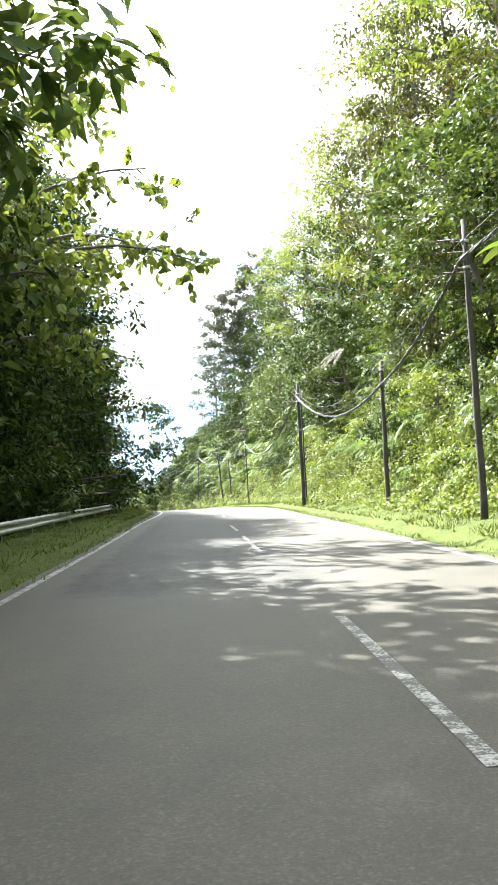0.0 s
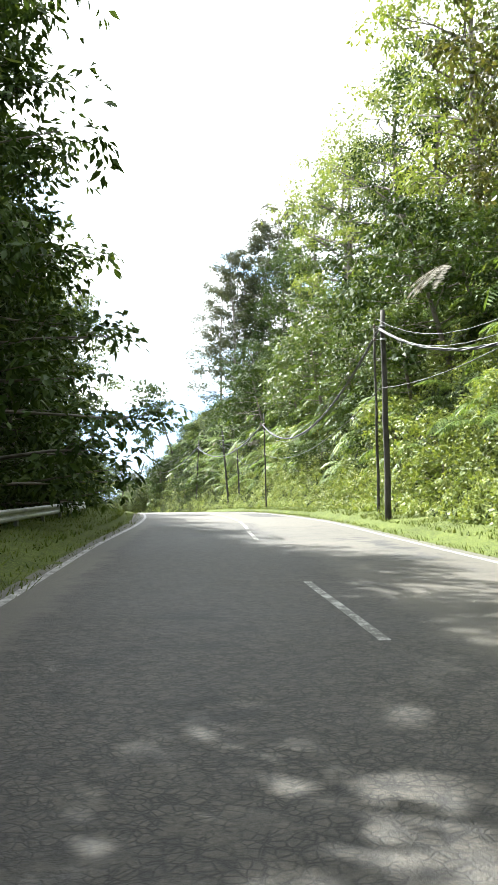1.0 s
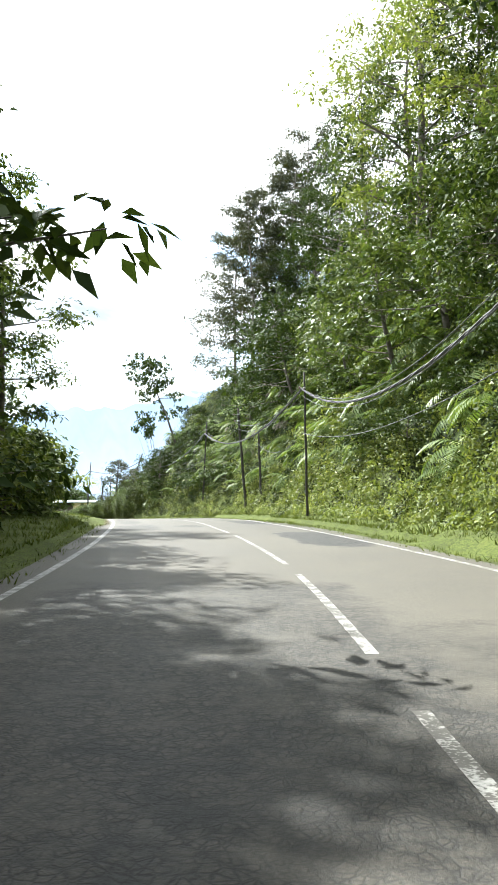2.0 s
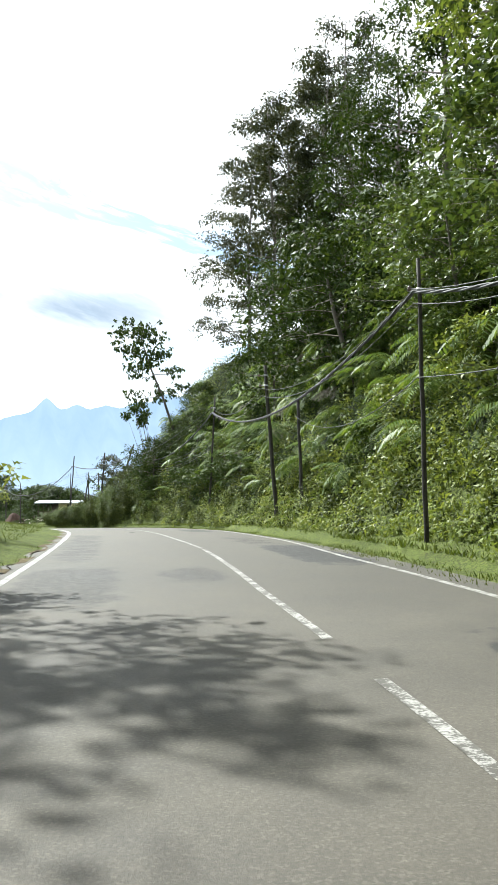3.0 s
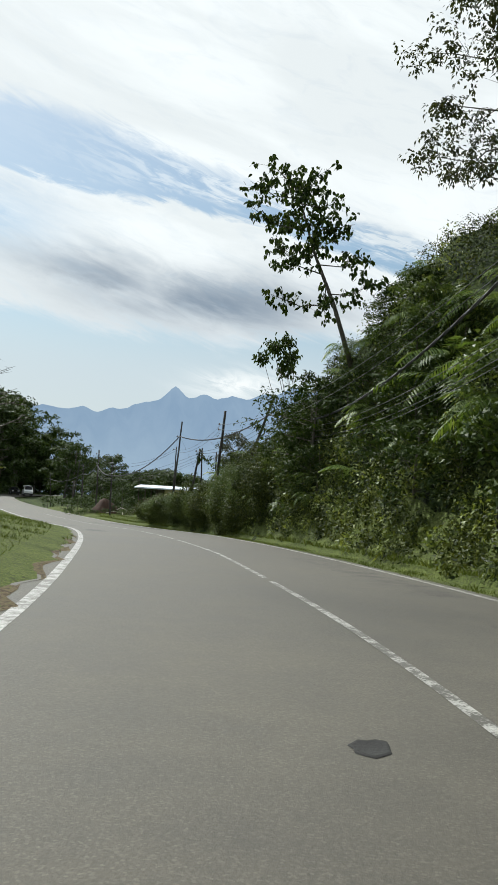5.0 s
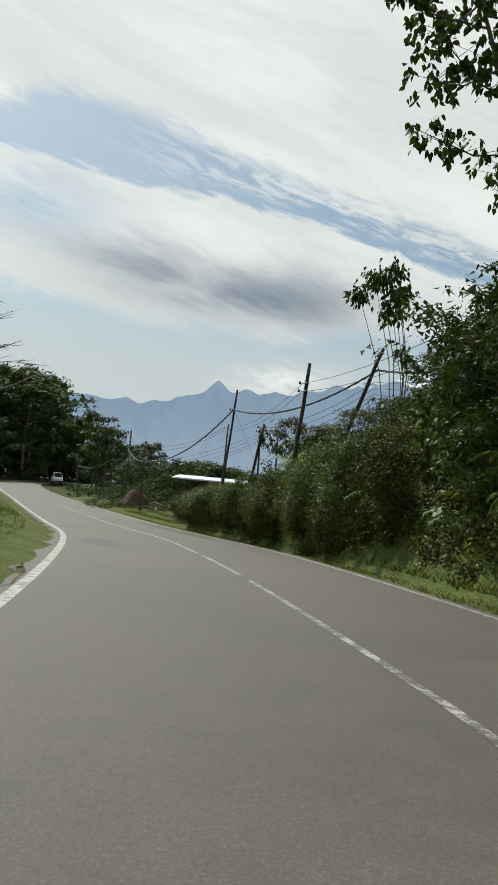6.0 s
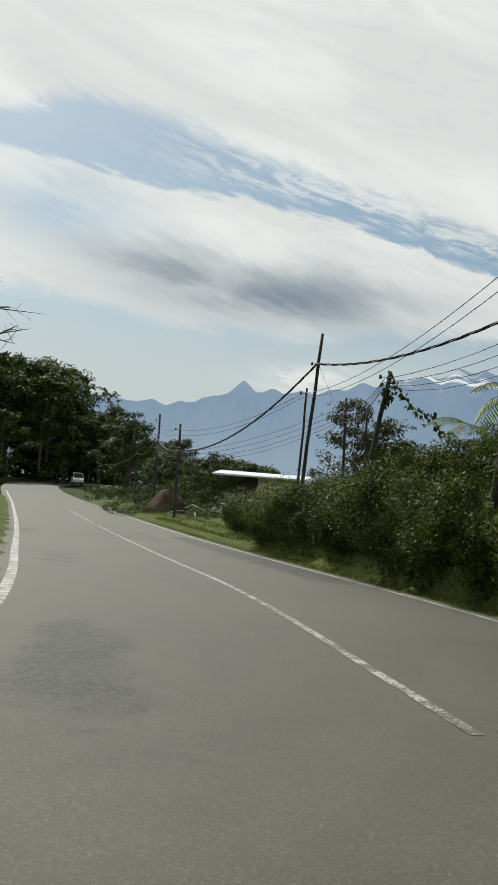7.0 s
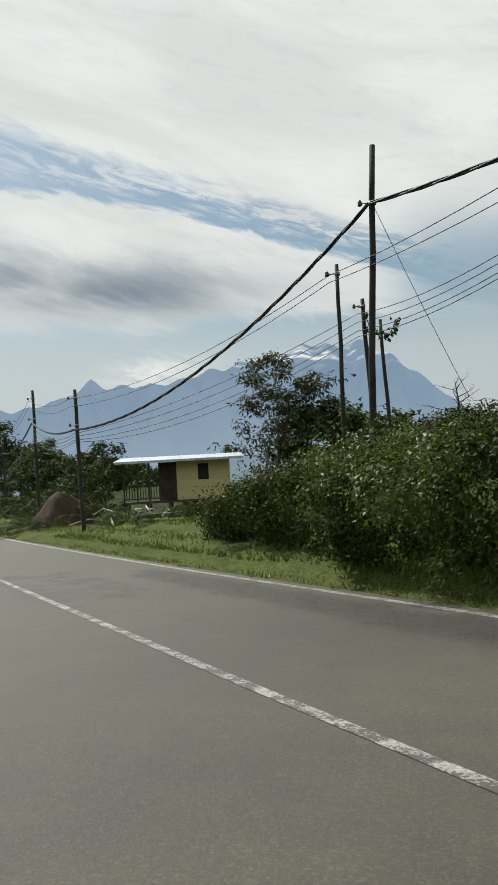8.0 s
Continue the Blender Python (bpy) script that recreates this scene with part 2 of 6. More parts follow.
LEAF_LIGHT = leaf_material("light yellow green leaves", [(0.078, 0.112, 0.028), (0.138, 0.178, 0.044), (0.215, 0.245, 0.068)], 0.32)
LEAF_DRY = leaf_material("olive brown leaves", [(0.036, 0.044, 0.014), (0.066, 0.074, 0.022), (0.112, 0.104, 0.034)], 0.24)
FERN = leaf_material("fern fronds", [(0.036, 0.066, 0.016), (0.088, 0.138, 0.032), (0.165, 0.215, 0.056)], 0.36, 0.5)
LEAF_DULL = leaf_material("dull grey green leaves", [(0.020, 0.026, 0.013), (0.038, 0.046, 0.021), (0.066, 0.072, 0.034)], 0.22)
LEAF_HEDGE = leaf_material("small hedge leaves", [(0.009, 0.016, 0.005), (0.026, 0.039, 0.009), (0.105, 0.122, 0.025)], 0.18, 0.55, 0.08)
DEAD_LEAF = leaf_material("dead grey brown fronds", [(0.085, 0.075, 0.055), (0.15, 0.135, 0.105), (0.24, 0.22, 0.18)], 0.2, 0.8)
BARK = plain("grey brown bark", (0.060, 0.050, 0.040), (0.150, 0.130, 0.105), 3.0, 0.9, 0, 30, 0.8)
POLE_WOOD = plain("weathered creosoted wood", (0.016, 0.014, 0.011), (0.050, 0.043, 0.034), 2.0, 0.85, 0, 40, 0.6)
CABLE = plain("weathered black cable sheath", (0.022, 0.022, 0.023), (0.055, 0.054, 0.053), 4.0, 0.65)
STEEL = plain("dull galvanised steel", (0.20, 0.205, 0.20), (0.42, 0.42, 0.41), 2.5, 0.5, 0.6, 40, 0.2)


# ---- mesh helpers ----
def mesh_of(name, verts, faces, mat, smooth=False):
    me = bpy.data.meshes.new(name)
    me.from_pydata([tuple(v) for v in verts], [], faces)
    me.materials.append(mat)
    if smooth:
        me.polygons.foreach_set("use_smooth", [True] * len(me.polygons))
    me.update()
    return me


def child(name, me, parent, label="", m=None):
    ob = new(name, me)
    ob.parent = parent
    if m is not None:
        ob.matrix_basis = m
    return tagged(ob, label)


def part(name, bm, mat, parent, label=""):
    me = bpy.data.meshes.new(name)
    bm.to_mesh(me)
    bm.free()
    me.materials.append(mat)
    return child(name, me, parent, label)


def base(name, m, label, category, group="", kind=""):
    ob = new(name)
    ob.empty_display_size = 0.2
    ob.matrix_basis = m
    return tagged(ob, label, category, group, kind)


class Shape:
    """Vertices and faces gathered into one mesh."""

    def __init__(self):
        self.v, self.f = [], []

    def tube(self, points, radii, sides=7, cap=True):
        pts = [Vector(p) for p in points]
        start = len(self.v)
        side = None
        for i, p in enumerate(pts):
            way = (pts[min(i + 1, len(pts) - 1)] - pts[max(i - 1, 0)]).normalized()
            if side is None:
                side = way.orthogonal().normalized()
            side = (side - way * side.dot(way)).normalized()
            up = way.cross(side)
            r = radii[i] if not isinstance(radii, (int, float)) else radii
            for k in range(sides):
                q = 2 * math.pi * k / sides
                self.v.append(p + side * (r * math.cos(q)) + up * (r * math.sin(q)))
        for i in range(len(pts) - 1):
            for k in range(sides):
                a0, a1 = start + i * sides + k, start + i * sides + (k + 1) % sides
                self.f.append((a0, a1, a1 + sides, a0 + sides))
        if cap:
            self.f.append(tuple(reversed(range(start, start + sides))))
            self.f.append(tuple(range(start + (len(pts) - 1) * sides, start + len(pts) * sides)))
        return self

    def box(self, lo, hi, m=None):
        start = len(self.v)
        for zc in (lo[2], hi[2]):
            for xc, yc in ((lo[0], lo[1]), (hi[0], lo[1]), (hi[0], hi[1]), (lo[0], hi[1])):
                p = Vector((xc, yc, zc))
                self.v.append(m @ p if m is not None else p)
        for q in ((3, 2, 1, 0), (4, 5, 6, 7), (0, 1, 5, 4), (1, 2, 6, 5), (2, 3, 7, 6), (3, 0, 4, 7)):
            self.f.append(tuple(start + k for k in q))
        return self

    def mesh(self, name, mat, smooth=True):
        return mesh_of(name, self.v, self.f, mat, smooth)


def unit(v):
    return v / np.maximum(np.linalg.norm(v, axis=-1, keepdims=True), 1e-9)


def small_leaves_mesh(name, root, way, side, length, width, mat):
    """One mesh of many small leaves, a pointed blade each."""
    n = len(root)
    length, width = np.broadcast_to(length, n)[:, None], np.broadcast_to(width, n)[:, None]
    way = unit(way)
    side = unit(np.cross(way, side))
    v = np.stack([root - side * width * 0.55, root + side * width * 0.55, root + way * length], 1)
    return tri_mesh(name, v.reshape(-1, 3), np.arange(3 * n), mat)


def oval_leaves_mesh(name, root, way, side, length, width, mat):
    """Large leaves seen near: pointed ovals, cupped and hanging at the tip."""
    n = len(root)
    length, width = np.broadcast_to(length, n)[:, None], np.broadcast_to(width, n)[:, None]
    way = unit(way)
    side = unit(np.cross(way, side))
    up = np.cross(side, way)
    v = np.empty((n, 7, 3))
    for k, (f, w, c) in enumerate(((0, 0, 0), (0.22, 0.42, 0.10), (0.22, -0.42, 0.10), (0.58, 0.44, 0.06), (0.58, -0.44, 0.06), (0.85, 0.20, -0.06), (1.05, 0, -0.22))):
        v[:, k] = root + way * length * f + side * width * w + up * width * c
    idx = np.arange(n)[:, None] * 7
    tri = np.concatenate([idx + q for q in ([0, 1, 2], [1, 3, 2], [2, 3, 4], [3, 5, 4], [4, 5, 6])], axis=1).ravel()
    return tri_mesh(name, v.reshape(-1, 3), tri, mat)


def leaves_mesh(name, root, way, side, length, width, mat, fold=0.18, droop=0.12):
    """One mesh of many leaves, each folded along its midrib."""
    n = len(root)
    length, width = np.broadcast_to(length, n)[:, None], np.broadcast_to(width, n)[:, None]
    way = unit(way)
    side = unit(np.cross(way, side))
    up = np.cross(side, way)
    mid = root + way * length * 0.42
    v = np.empty((n, 4, 3))
    v[:, 0] = root
    v[:, 1] = mid + side * width * 0.5 + up * width * fold
    v[:, 2] = root + way * length
    v[:, 2, 2] -= (length * droop)[:, 0]
    v[:, 3] = mid - side * width * 0.5 + up * width * fold
    idx = np.arange(n)[:, None] * 4
    tri = np.concatenate([idx + [0, 1, 2], idx + [0, 2, 3]], axis=1).ravel()
    return tri_mesh(name, v.reshape(-1, 3), tri, mat)


def tri_mesh(name, verts, tri, mat):
    me = bpy.data.meshes.new(name)
    me.vertices.add(len(verts))
    me.vertices.foreach_set("co", np.ascontiguousarray(verts, dtype=np.float32).ravel())
    me.loops.add(len(tri))
    me.loops.foreach_set("vertex_index", np.ascontiguousarray(tri, dtype=np.int32))
    me.polygons.add(len(tri) // 3)
    me.polygons.foreach_set("loop_start", np.arange(0, len(tri), 3, dtype=np.int32))
    me.polygons.foreach_set("loop_total", np.full(len(tri) // 3, 3, dtype=np.int32))
    me.materials.append(mat)
    me.update(calc_edges=True)
    return me


# ---- the road's line ----
CENTRE = [(3.2, -60, -1.7), (2.0, -30, -0.86), (1.4, -8, -0.25), (0.95, 5, 0.13), (0.3, 17, 0.48), (-0.2, 26, 0.78), (-0.85, 36, 1.10),
          (-1.5, 47, 1.44), (-2.7, 58, 1.70), (-4.1, 68, 1.86), (-5.85, 78, 1.92), (-8.05, 88.5, 1.92), (-11.25, 99, 1.82),
          (-15.3, 110.6, 1.63), (-19.75, 121.3, 1.40), (-25.0, 131.2, 1.15), (-30.4, 141, 0.98), (-37.2, 153, 0.90),
          (-46.4, 169, 0.90), (-57, 187, 1.0), (-68.5, 207, 1.3), (-76.5, 224, 1.7), (-76.5, 240, 2.1), (-65, 250, 2.4), (-40, 253, 2.7), (0, 254, 3.0)]
LEFT_EDGE, RIGHT_EDGE = -3.45, 2.95
NARROW = ([45, 55, 62, 69, 77], [0.0, -0.25, -0.35, -0.38, 0.06])            # where the right edge line draws in


def glide(points, step=0.6):
    """A smooth curve through points (Catmull-Rom), in even steps."""
    p = np.array(points, float)
    p = np.vstack([2 * p[0] - p[1], p, 2 * p[-1] - p[-2]])
    out = []
    for i in range(1, len(p) - 2):
        n = max(2, int(np.linalg.norm(p[i + 1] - p[i]) / step))
        u = (np.arange(n) / n)[:, None]
        out.append(0.5 * (2 * p[i] + (p[i + 1] - p[i - 1]) * u + (2 * p[i - 1] - 5 * p[i] + 4 * p[i + 1] - p[i + 2]) * u ** 2
                          + (3 * p[i] - p[i - 1] - 3 * p[i + 1] + p[i + 2]) * u ** 3))
    return np.vstack(out + [p[-2:-1]])


LINE = glide(CENTRE)
ALONG = unit(np.gradient(LINE[:, :2], axis=0))
ACROSS = np.stack([ALONG[:, 1], -ALONG[:, 0]], 1)           # to the right
RUN = np.concatenate([[0], np.cumsum(np.linalg.norm(np.diff(LINE[:, :2], axis=0), axis=1))])
RUN -= RUN[np.argmin(abs(LINE[:, 1]))]                       # 0 where the drive begins


def on_road(s, d):
    """World x, y and the road's height at s metres along and d metres to the right of its centre."""
    c = [np.interp(s, RUN, LINE[:, k]) for k in range(3)]
    n = [np.interp(s, RUN, ACROSS[:, k]) for k in range(2)]
    return c[0] + n[0] * d, c[1] + n[1] * d, c[2]


def road_place(x, y):
    """How far along and to the right of the road a place lies, and the road's height there."""
    x, y = np.atleast_1d(np.asarray(x, float)), np.atleast_1d(np.asarray(y, float))
    s, d, z = np.empty(len(x)), np.empty(len(x)), np.empty(len(x))
    for i in range(0, len(x), 4000):
        q = np.stack([x[i:i + 4000], y[i:i + 4000]], 1)
        k = np.argmin(((q[:, None] - LINE[None, ::2, :2]) ** 2).sum(2), axis=1) * 2
        r = q - LINE[k, :2]
        ds = (r * ALONG[k]).sum(1)
        s[i:i + 4000], z[i:i + 4000] = RUN[k] + np.clip(ds, -1, 1), LINE[k, 2]
        d[i:i + 4000] = (r * ACROSS[k]).sum(1)
        far = abs(ds) > 1.5
        d[i:i + 4000][far] = np.sign(d[i:i + 4000][far]) * np.linalg.norm(r[far], axis=1)
    return s, d, z


def waves(x, y, scale, seed=0.0):
    """Cheap smooth noise between about -1 and 1."""
    a = np.sin(x / scale * 1.7 + seed + 1.3 * np.sin(y / scale * 1.1 + seed * 2))
    b = np.sin(y / scale * 1.9 + seed * 3 + 1.7 * np.sin(x / scale * 0.9 + seed))
    c = np.sin((x + y) / scale * 3.1 + seed * 5 + 2.0 * np.sin((x - y) / scale * 2.3))
    return 0.4 * a + 0.4 * b + 0.2 * c


BANK_S = [-70, 0, 30, 60, 90, 104, 114, 122, 130, 140, 150, 165, 300]
BANK_TOP = [30, 30, 30, 30, 27, 17, 9.5, 4.8, 2.0, 0.9, 0.4, 0.0, 0.0]    # how high the hillside climbs
VERGE = [2.3, 2.3, 2.3, 2.1, 1.6, 1.4, 1.2, 1.1, 1.0, 1.6, 3.0, 4.0, 4.0]   # how wide the grass is


def height(x, y):
    """The ground's height."""
    s, d, z = road_place(x, y)
    top, verge = np.interp(s, BANK_S, BANK_TOP), np.interp(s, BANK_S, VERGE)
    e = d - RIGHT_EDGE - verge
    steep = np.interp(s, [107, 112, 118, 123], [1.62, 2.2, 2.2, 1.62])
    climb = np.where(e < 5.2, steep * e, steep * 5.2 + 0.95 * (e - 5.2)) + waves(x, y, 2.6, 1.0) * np.clip(e, 0, 0.8)
    climb = np.where(e > 0, np.minimum(climb, top + 0.12 * np.clip(e, 0, 60)), 0)
    fall = np.clip((s - 112) / 25, 0, 1) * np.clip(e - np.interp(s, [138, 152], [7.0, 1.2]), 0, 110) * np.interp(s, [142, 154], [0.30, 0.40])
    right = z + 0.05 + 0.12 * np.clip(d - RIGHT_EDGE, 0, 2) + climb - fall
    g = LEFT_EDGE - d
    drop = np.interp(s, [-70, 52, 66, 300], [0.62, 0.62, 0.0, 0.0])
    open_side = np.interp(s, [50, 70, 110, 160], [0, 1, 1, 0])
    left = z + 0.04 + 0.05 * np.clip(g, 0, 3) - drop * np.clip(g - 4.2, 0, 70) + open_side * (0.10 * np.clip(g - 1, 0, 6) - 0.16 * np.clip(g - 8, 0, 60))
    h = np.where(d > 0, right, left)
    flat = (d < RIGHT_EDGE + 0.95) & (d > LEFT_EDGE - 1.05)
    h = np.where(flat, z - 0.07, h)
    r = np.hypot(x + 20, y - 90)
    far = np.clip((r - 170) / 260, 0, 1)
    return h * (1 - far) + far * (-48 + 10 * waves(x, y, 120, 2.0))


def ground_z(x, y):
    return float(height(np.array([x]), np.array([y]))[0])


def spread(lo, hi, step, far):
    core = np.arange(lo, hi, step)
    out = np.cumsum(step * 1.22 ** np.arange(1, 60))
    out = out[out < far]
    return np.concatenate([lo - out[::-1], core, hi + out])


def make_ground():
    xs, ys = spread(-90, 36, 1.0, 4600), spread(-30, 262, 1.3, 4600)
    gx, gy = np.meshgrid(xs, ys)
    z = height(gx.ravel(), gy.ravel())
    s, d, _ = road_place(gx.ravel(), gy.ravel())
    under = (d > RIGHT_EDGE) & (d < RIGHT_EDGE + np.interp(s, BANK_S, VERGE) + 1.1) | (d < LEFT_EDGE) & (d > LEFT_EDGE - 3.4)
    z = np.where(under, z - 0.45, z)                         # room for the turf
    v = np.stack([gx.ravel(), gy.ravel(), z], 1)
    nx, ny = len(xs), len(ys)
    i = (np.arange(ny - 1)[:, None] * nx + np.arange(nx - 1)[None]).ravel()
    tri = np.stack([i, i + 1, i + nx + 1, i, i + nx + 1, i + nx], 1).ravel()
    me = tri_mesh("ground", v, tri, SOIL)
    me.polygons.foreach_set("use_smooth", [True] * len(me.polygons))
    tagged(new("ground", me), "soil hillside and verges under low plants", "ground", kind="structure")


def strip(name, s0, s1, d0, d1, lift, mat, step=0.6, ragged=0.0, seed=1, thick=0.0, shift=None):
    """A band along the road between two distances from its centre."""
    rng = np.random.default_rng(seed)
    n = max(2, int((s1 - s0) / step) + 1)
    ss = np.linspace(s0, s1, n)
    cols = 2 if d1 - d0 < 1.5 and not ragged else 9
    v, f = [], []
    for i, s in enumerate(ss):
        end = 1.0
        if ragged:
            end = math.sqrt(min(1.0, 0.12 + 2.2 * min(i, n - 1 - i) / n))
        for k in range(cols):
            u = k / (cols - 1)
            d = d0 + (d1 - d0) * (0.5 + (u - 0.5) * end)
            if ragged:
                d += ragged * (k / (cols - 1) - 0.5) * 2 * (math.sin(s * 2.9 + seed) + 0.7 * math.sin(s * 6.1 + 2 * seed + k) + rng.normal(0, 0.3))
            if shift:
                d += float(np.interp(s, *shift))
            x, y, z = on_road(s, d)
            v.append((x, y, z + lift))
    for i in range(n - 1):
        for k in range(cols - 1):
            q = i * cols + k
            f.append((q, q + 1, q + cols + 1, q + cols))
    if thick:
        m = len(v)
        v += [(x, y, z - thick) for x, y, z in v]
        for i in range(n - 1):
            a0, b0 = i * cols, i * cols + cols - 1
            f.append((a0 + cols, a0 + cols + m, a0 + m, a0))
            f.append((b0, b0 + m, b0 + cols + m, b0 + cols))
    return mesh_of(name, v, f, mat)


make_ground()


def zone(s, d, s0, s1, d0, d1, soft_s=2.0, soft_d=0.5):
    """1 inside a stretch of the road, falling off to 0 round it."""
    a = np.clip(np.minimum(s - s0, s1 - s) / soft_s + 0.5, 0, 1)
    b = np.clip(np.minimum(d - d0, d1 - d) / soft_d + 0.5, 0, 1)
    return a * b


def make_road():
    ss, cols = np.arange(-58, RUN[-1] - 2, 0.5), 24
    lo, hi = LEFT_EDGE - 0.55, RIGHT_EDGE + 0.30
    s, d = (q.ravel() for q in np.meshgrid(ss, np.linspace(lo, hi, cols), indexing="ij"))
    x, y, z = on_road(s, d)
    n, m = len(ss), len(s)
    v = np.vstack([np.stack([x, y, z], 1), np.stack([x, y, z - 0.12], 1)])
    f = [(i * cols + k, i * cols + k + 1, (i + 1) * cols + k + 1, (i + 1) * cols + k) for i in range(n - 1) for k in range(cols - 1)]
    for i in range(n - 1):
        a0, b0 = i * cols, i * cols + cols - 1
        f += [(a0 + cols, a0 + cols + m, a0 + m, a0), (b0, b0 + m, b0 + cols + m, b0 + cols)]
    me = mesh_of("road", v, f, ASPHALT)
    crazed, patched = np.zeros(m), np.zeros(m)
    for s0, s1, d0, d1, k in ((10, 47, -3.3, 0.5, 0.75), (20, 36, -3.2, 0.3, 0.95), (26, 44, 0.4, 2.6, 0.45), (61.5, 67, -3.3, -1.8, 0.95), (64.3, 66.6, -1.25, -0.25, 1.05), (68, 84, -3.4, -2.2, 0.65), (74, 80, 1.4, 2.6, 0.6), (53.0, 59.6, 1.2, 2.75, 1.0), (67.0, 73.6, 1.5, 2.85, 1.0),
                              (86.5, 91.5, 1.4, 2.6, 0.8), (94, 104, 1.6, 2.8, 0.5), (119, 123, -3.0, -2.0, 0.8), (126, 130, -1.4, -0.2, 0.35), (130, 134, -3.1, -2.0, 0.6), (129, 136, 2.0, 3.1, 1.0), (134.5, 145, 1.9, 2.8, 0.95), (140, 147, -0.5, 1.6, 0.5)):
        crazed = np.maximum(crazed, k * zone(s, d, s0, s1, d0, d1))
    for s0, s1, d0, d1, k in ((53.0, 59.6, 1.2, 2.75, 1.0), (67.0, 73.6, 1.5, 2.85, 1.0), (87.2, 90.8, 1.5, 2.6, 0.95), (30, 38, 1.5, 2.8, 0.5), (21, 27, -2.8, -1.0, 0.42), (37, 41, -2.2, -0.4, 0.42), (118, 124, 1.9, 2.8, 0.35), (130, 135.5, 2.1, 2.9, 0.52), (136, 142, 2.0, 2.7, 0.4)):
        patched = np.maximum(patched, k * zone(s, d, s0, s1, d0, d1))
    for name, values in (("crazed", crazed), ("patched", patched)):
        at = me.attributes.new(name, "FLOAT", "POINT")
        at.data.foreach_set("value", np.concatenate([values, values]).astype(np.float32))
    return tagged(new("road", me), "worn grey two-lane asphalt road with crazed and patched stretches", "road", kind="structure")


make_road()
for d, s0, s1, half, shift in ((LEFT_EDGE, -55, 78, 0.06, ([8, 35, 55], [-0.3, -0.3, 0.0])), (LEFT_EDGE, 78, 205, 0.08, None), (RIGHT_EDGE, -55, 172, 0.06, NARROW)):
    tagged(new("edge_line", strip("edge_line", s0, s1, d - half, d + half, 0.004, PAINT, shift=shift)), "worn white edge line on the asphalt", "road marking", "edge lines", "structure")
for s0, s1 in [(-54 + 10.2 * k, -50.2 + 10.2 * k) for k in range(5)] + [(3.6, 7.8), (16.3, 19.4), (20.0, 21.9), (24.4, 28.4), (36.9, 40.5), (42, 47.5), (49, 58), (59.5, 72), (72.6, 96), (96.6, 112.5), (113.4, 118.4), (119, 150), (152, 166)]:
    tagged(new("centre_line", strip("centre_line", s0, s1, -0.05, 0.05, 0.004, THIN_PAINT, shift=([10, 16, 28, 40, 49, 57, 63, 72.5, 79, 87, 96, 104, 109, 121, 128, 145], [-0.02, -0.15, -0.3, -0.2, 0.02, 0.04, -0.04, 0.08, -0.03, -0.15, -0.08, 0.08, 0.0, -0.14, -0.04, -0.08]))), "broken white centre line, partly worn off", "road marking", "centre line marks", "structure")



def verge(name, s0, s1, d_near, d_far, label, mat=TURF, over=0.0):
    """A sheet of turf lying on the ground beside the road; d_far may depend on s."""
    v, f = [], []
    ss = np.arange(s0, s1, 0.8)
    cols = 7
    for s in ss:
        far = d_far(s)
        for k in range(cols):
            near = d_near + (float(np.interp(s, *NARROW)) if d_near > 0 else 0.0)
            d = near + (far - near) * k / (cols - 1) + (0.12 * math.sin(s * 1.7) + 0.07 * math.sin(s * 4.3) if k == 0 else 0) * (1 if far > d_near else -1)
            x, y, zr = (float(q) for q in on_road(s, d))
            lift = max(ground_z(x, y) + 0.05, zr - 0.015 if k < 2 else -99)
            v.append((x, y, lift + over + 0.02 * math.sin(x * 5 + y * 3) * (k > 0)))
    for i in range(len(ss) - 1):
        for k in range(cols - 1):
            q = i * cols + k
            f.append((q, q + 1, q + cols + 1, q + cols) if d_far(0) > d_near else (q + cols, q + cols + 1, q + 1, q))
    tagged(new(name, mesh_of(name, v, f, mat, True)), label, "grass verge", kind="structure")


verge("verge_right", -6, 190, RIGHT_EDGE + 0.22, lambda s: RIGHT_EDGE + 0.7 + float(np.interp(s, BANK_S, VERGE)), "green grass verge below the bank")
verge("verge_left", -6, 190, LEFT_EDGE - 0.24, lambda s: LEFT_EDGE - float(np.interp(s, [0, 55, 70, 200], [3.4, 3.4, 5.5, 5.5])), "green grass verge with weeds")

verge("soil_edge", 66, 112, LEFT_EDGE - 0.20, lambda s: LEFT_EDGE - 0.45 - 0.55 * float(np.interp(s, [66, 78, 98, 108], [0, 1, 1, 0])), "strip of bare soil and leaf litter along the road edge", LITTER, 0.02)
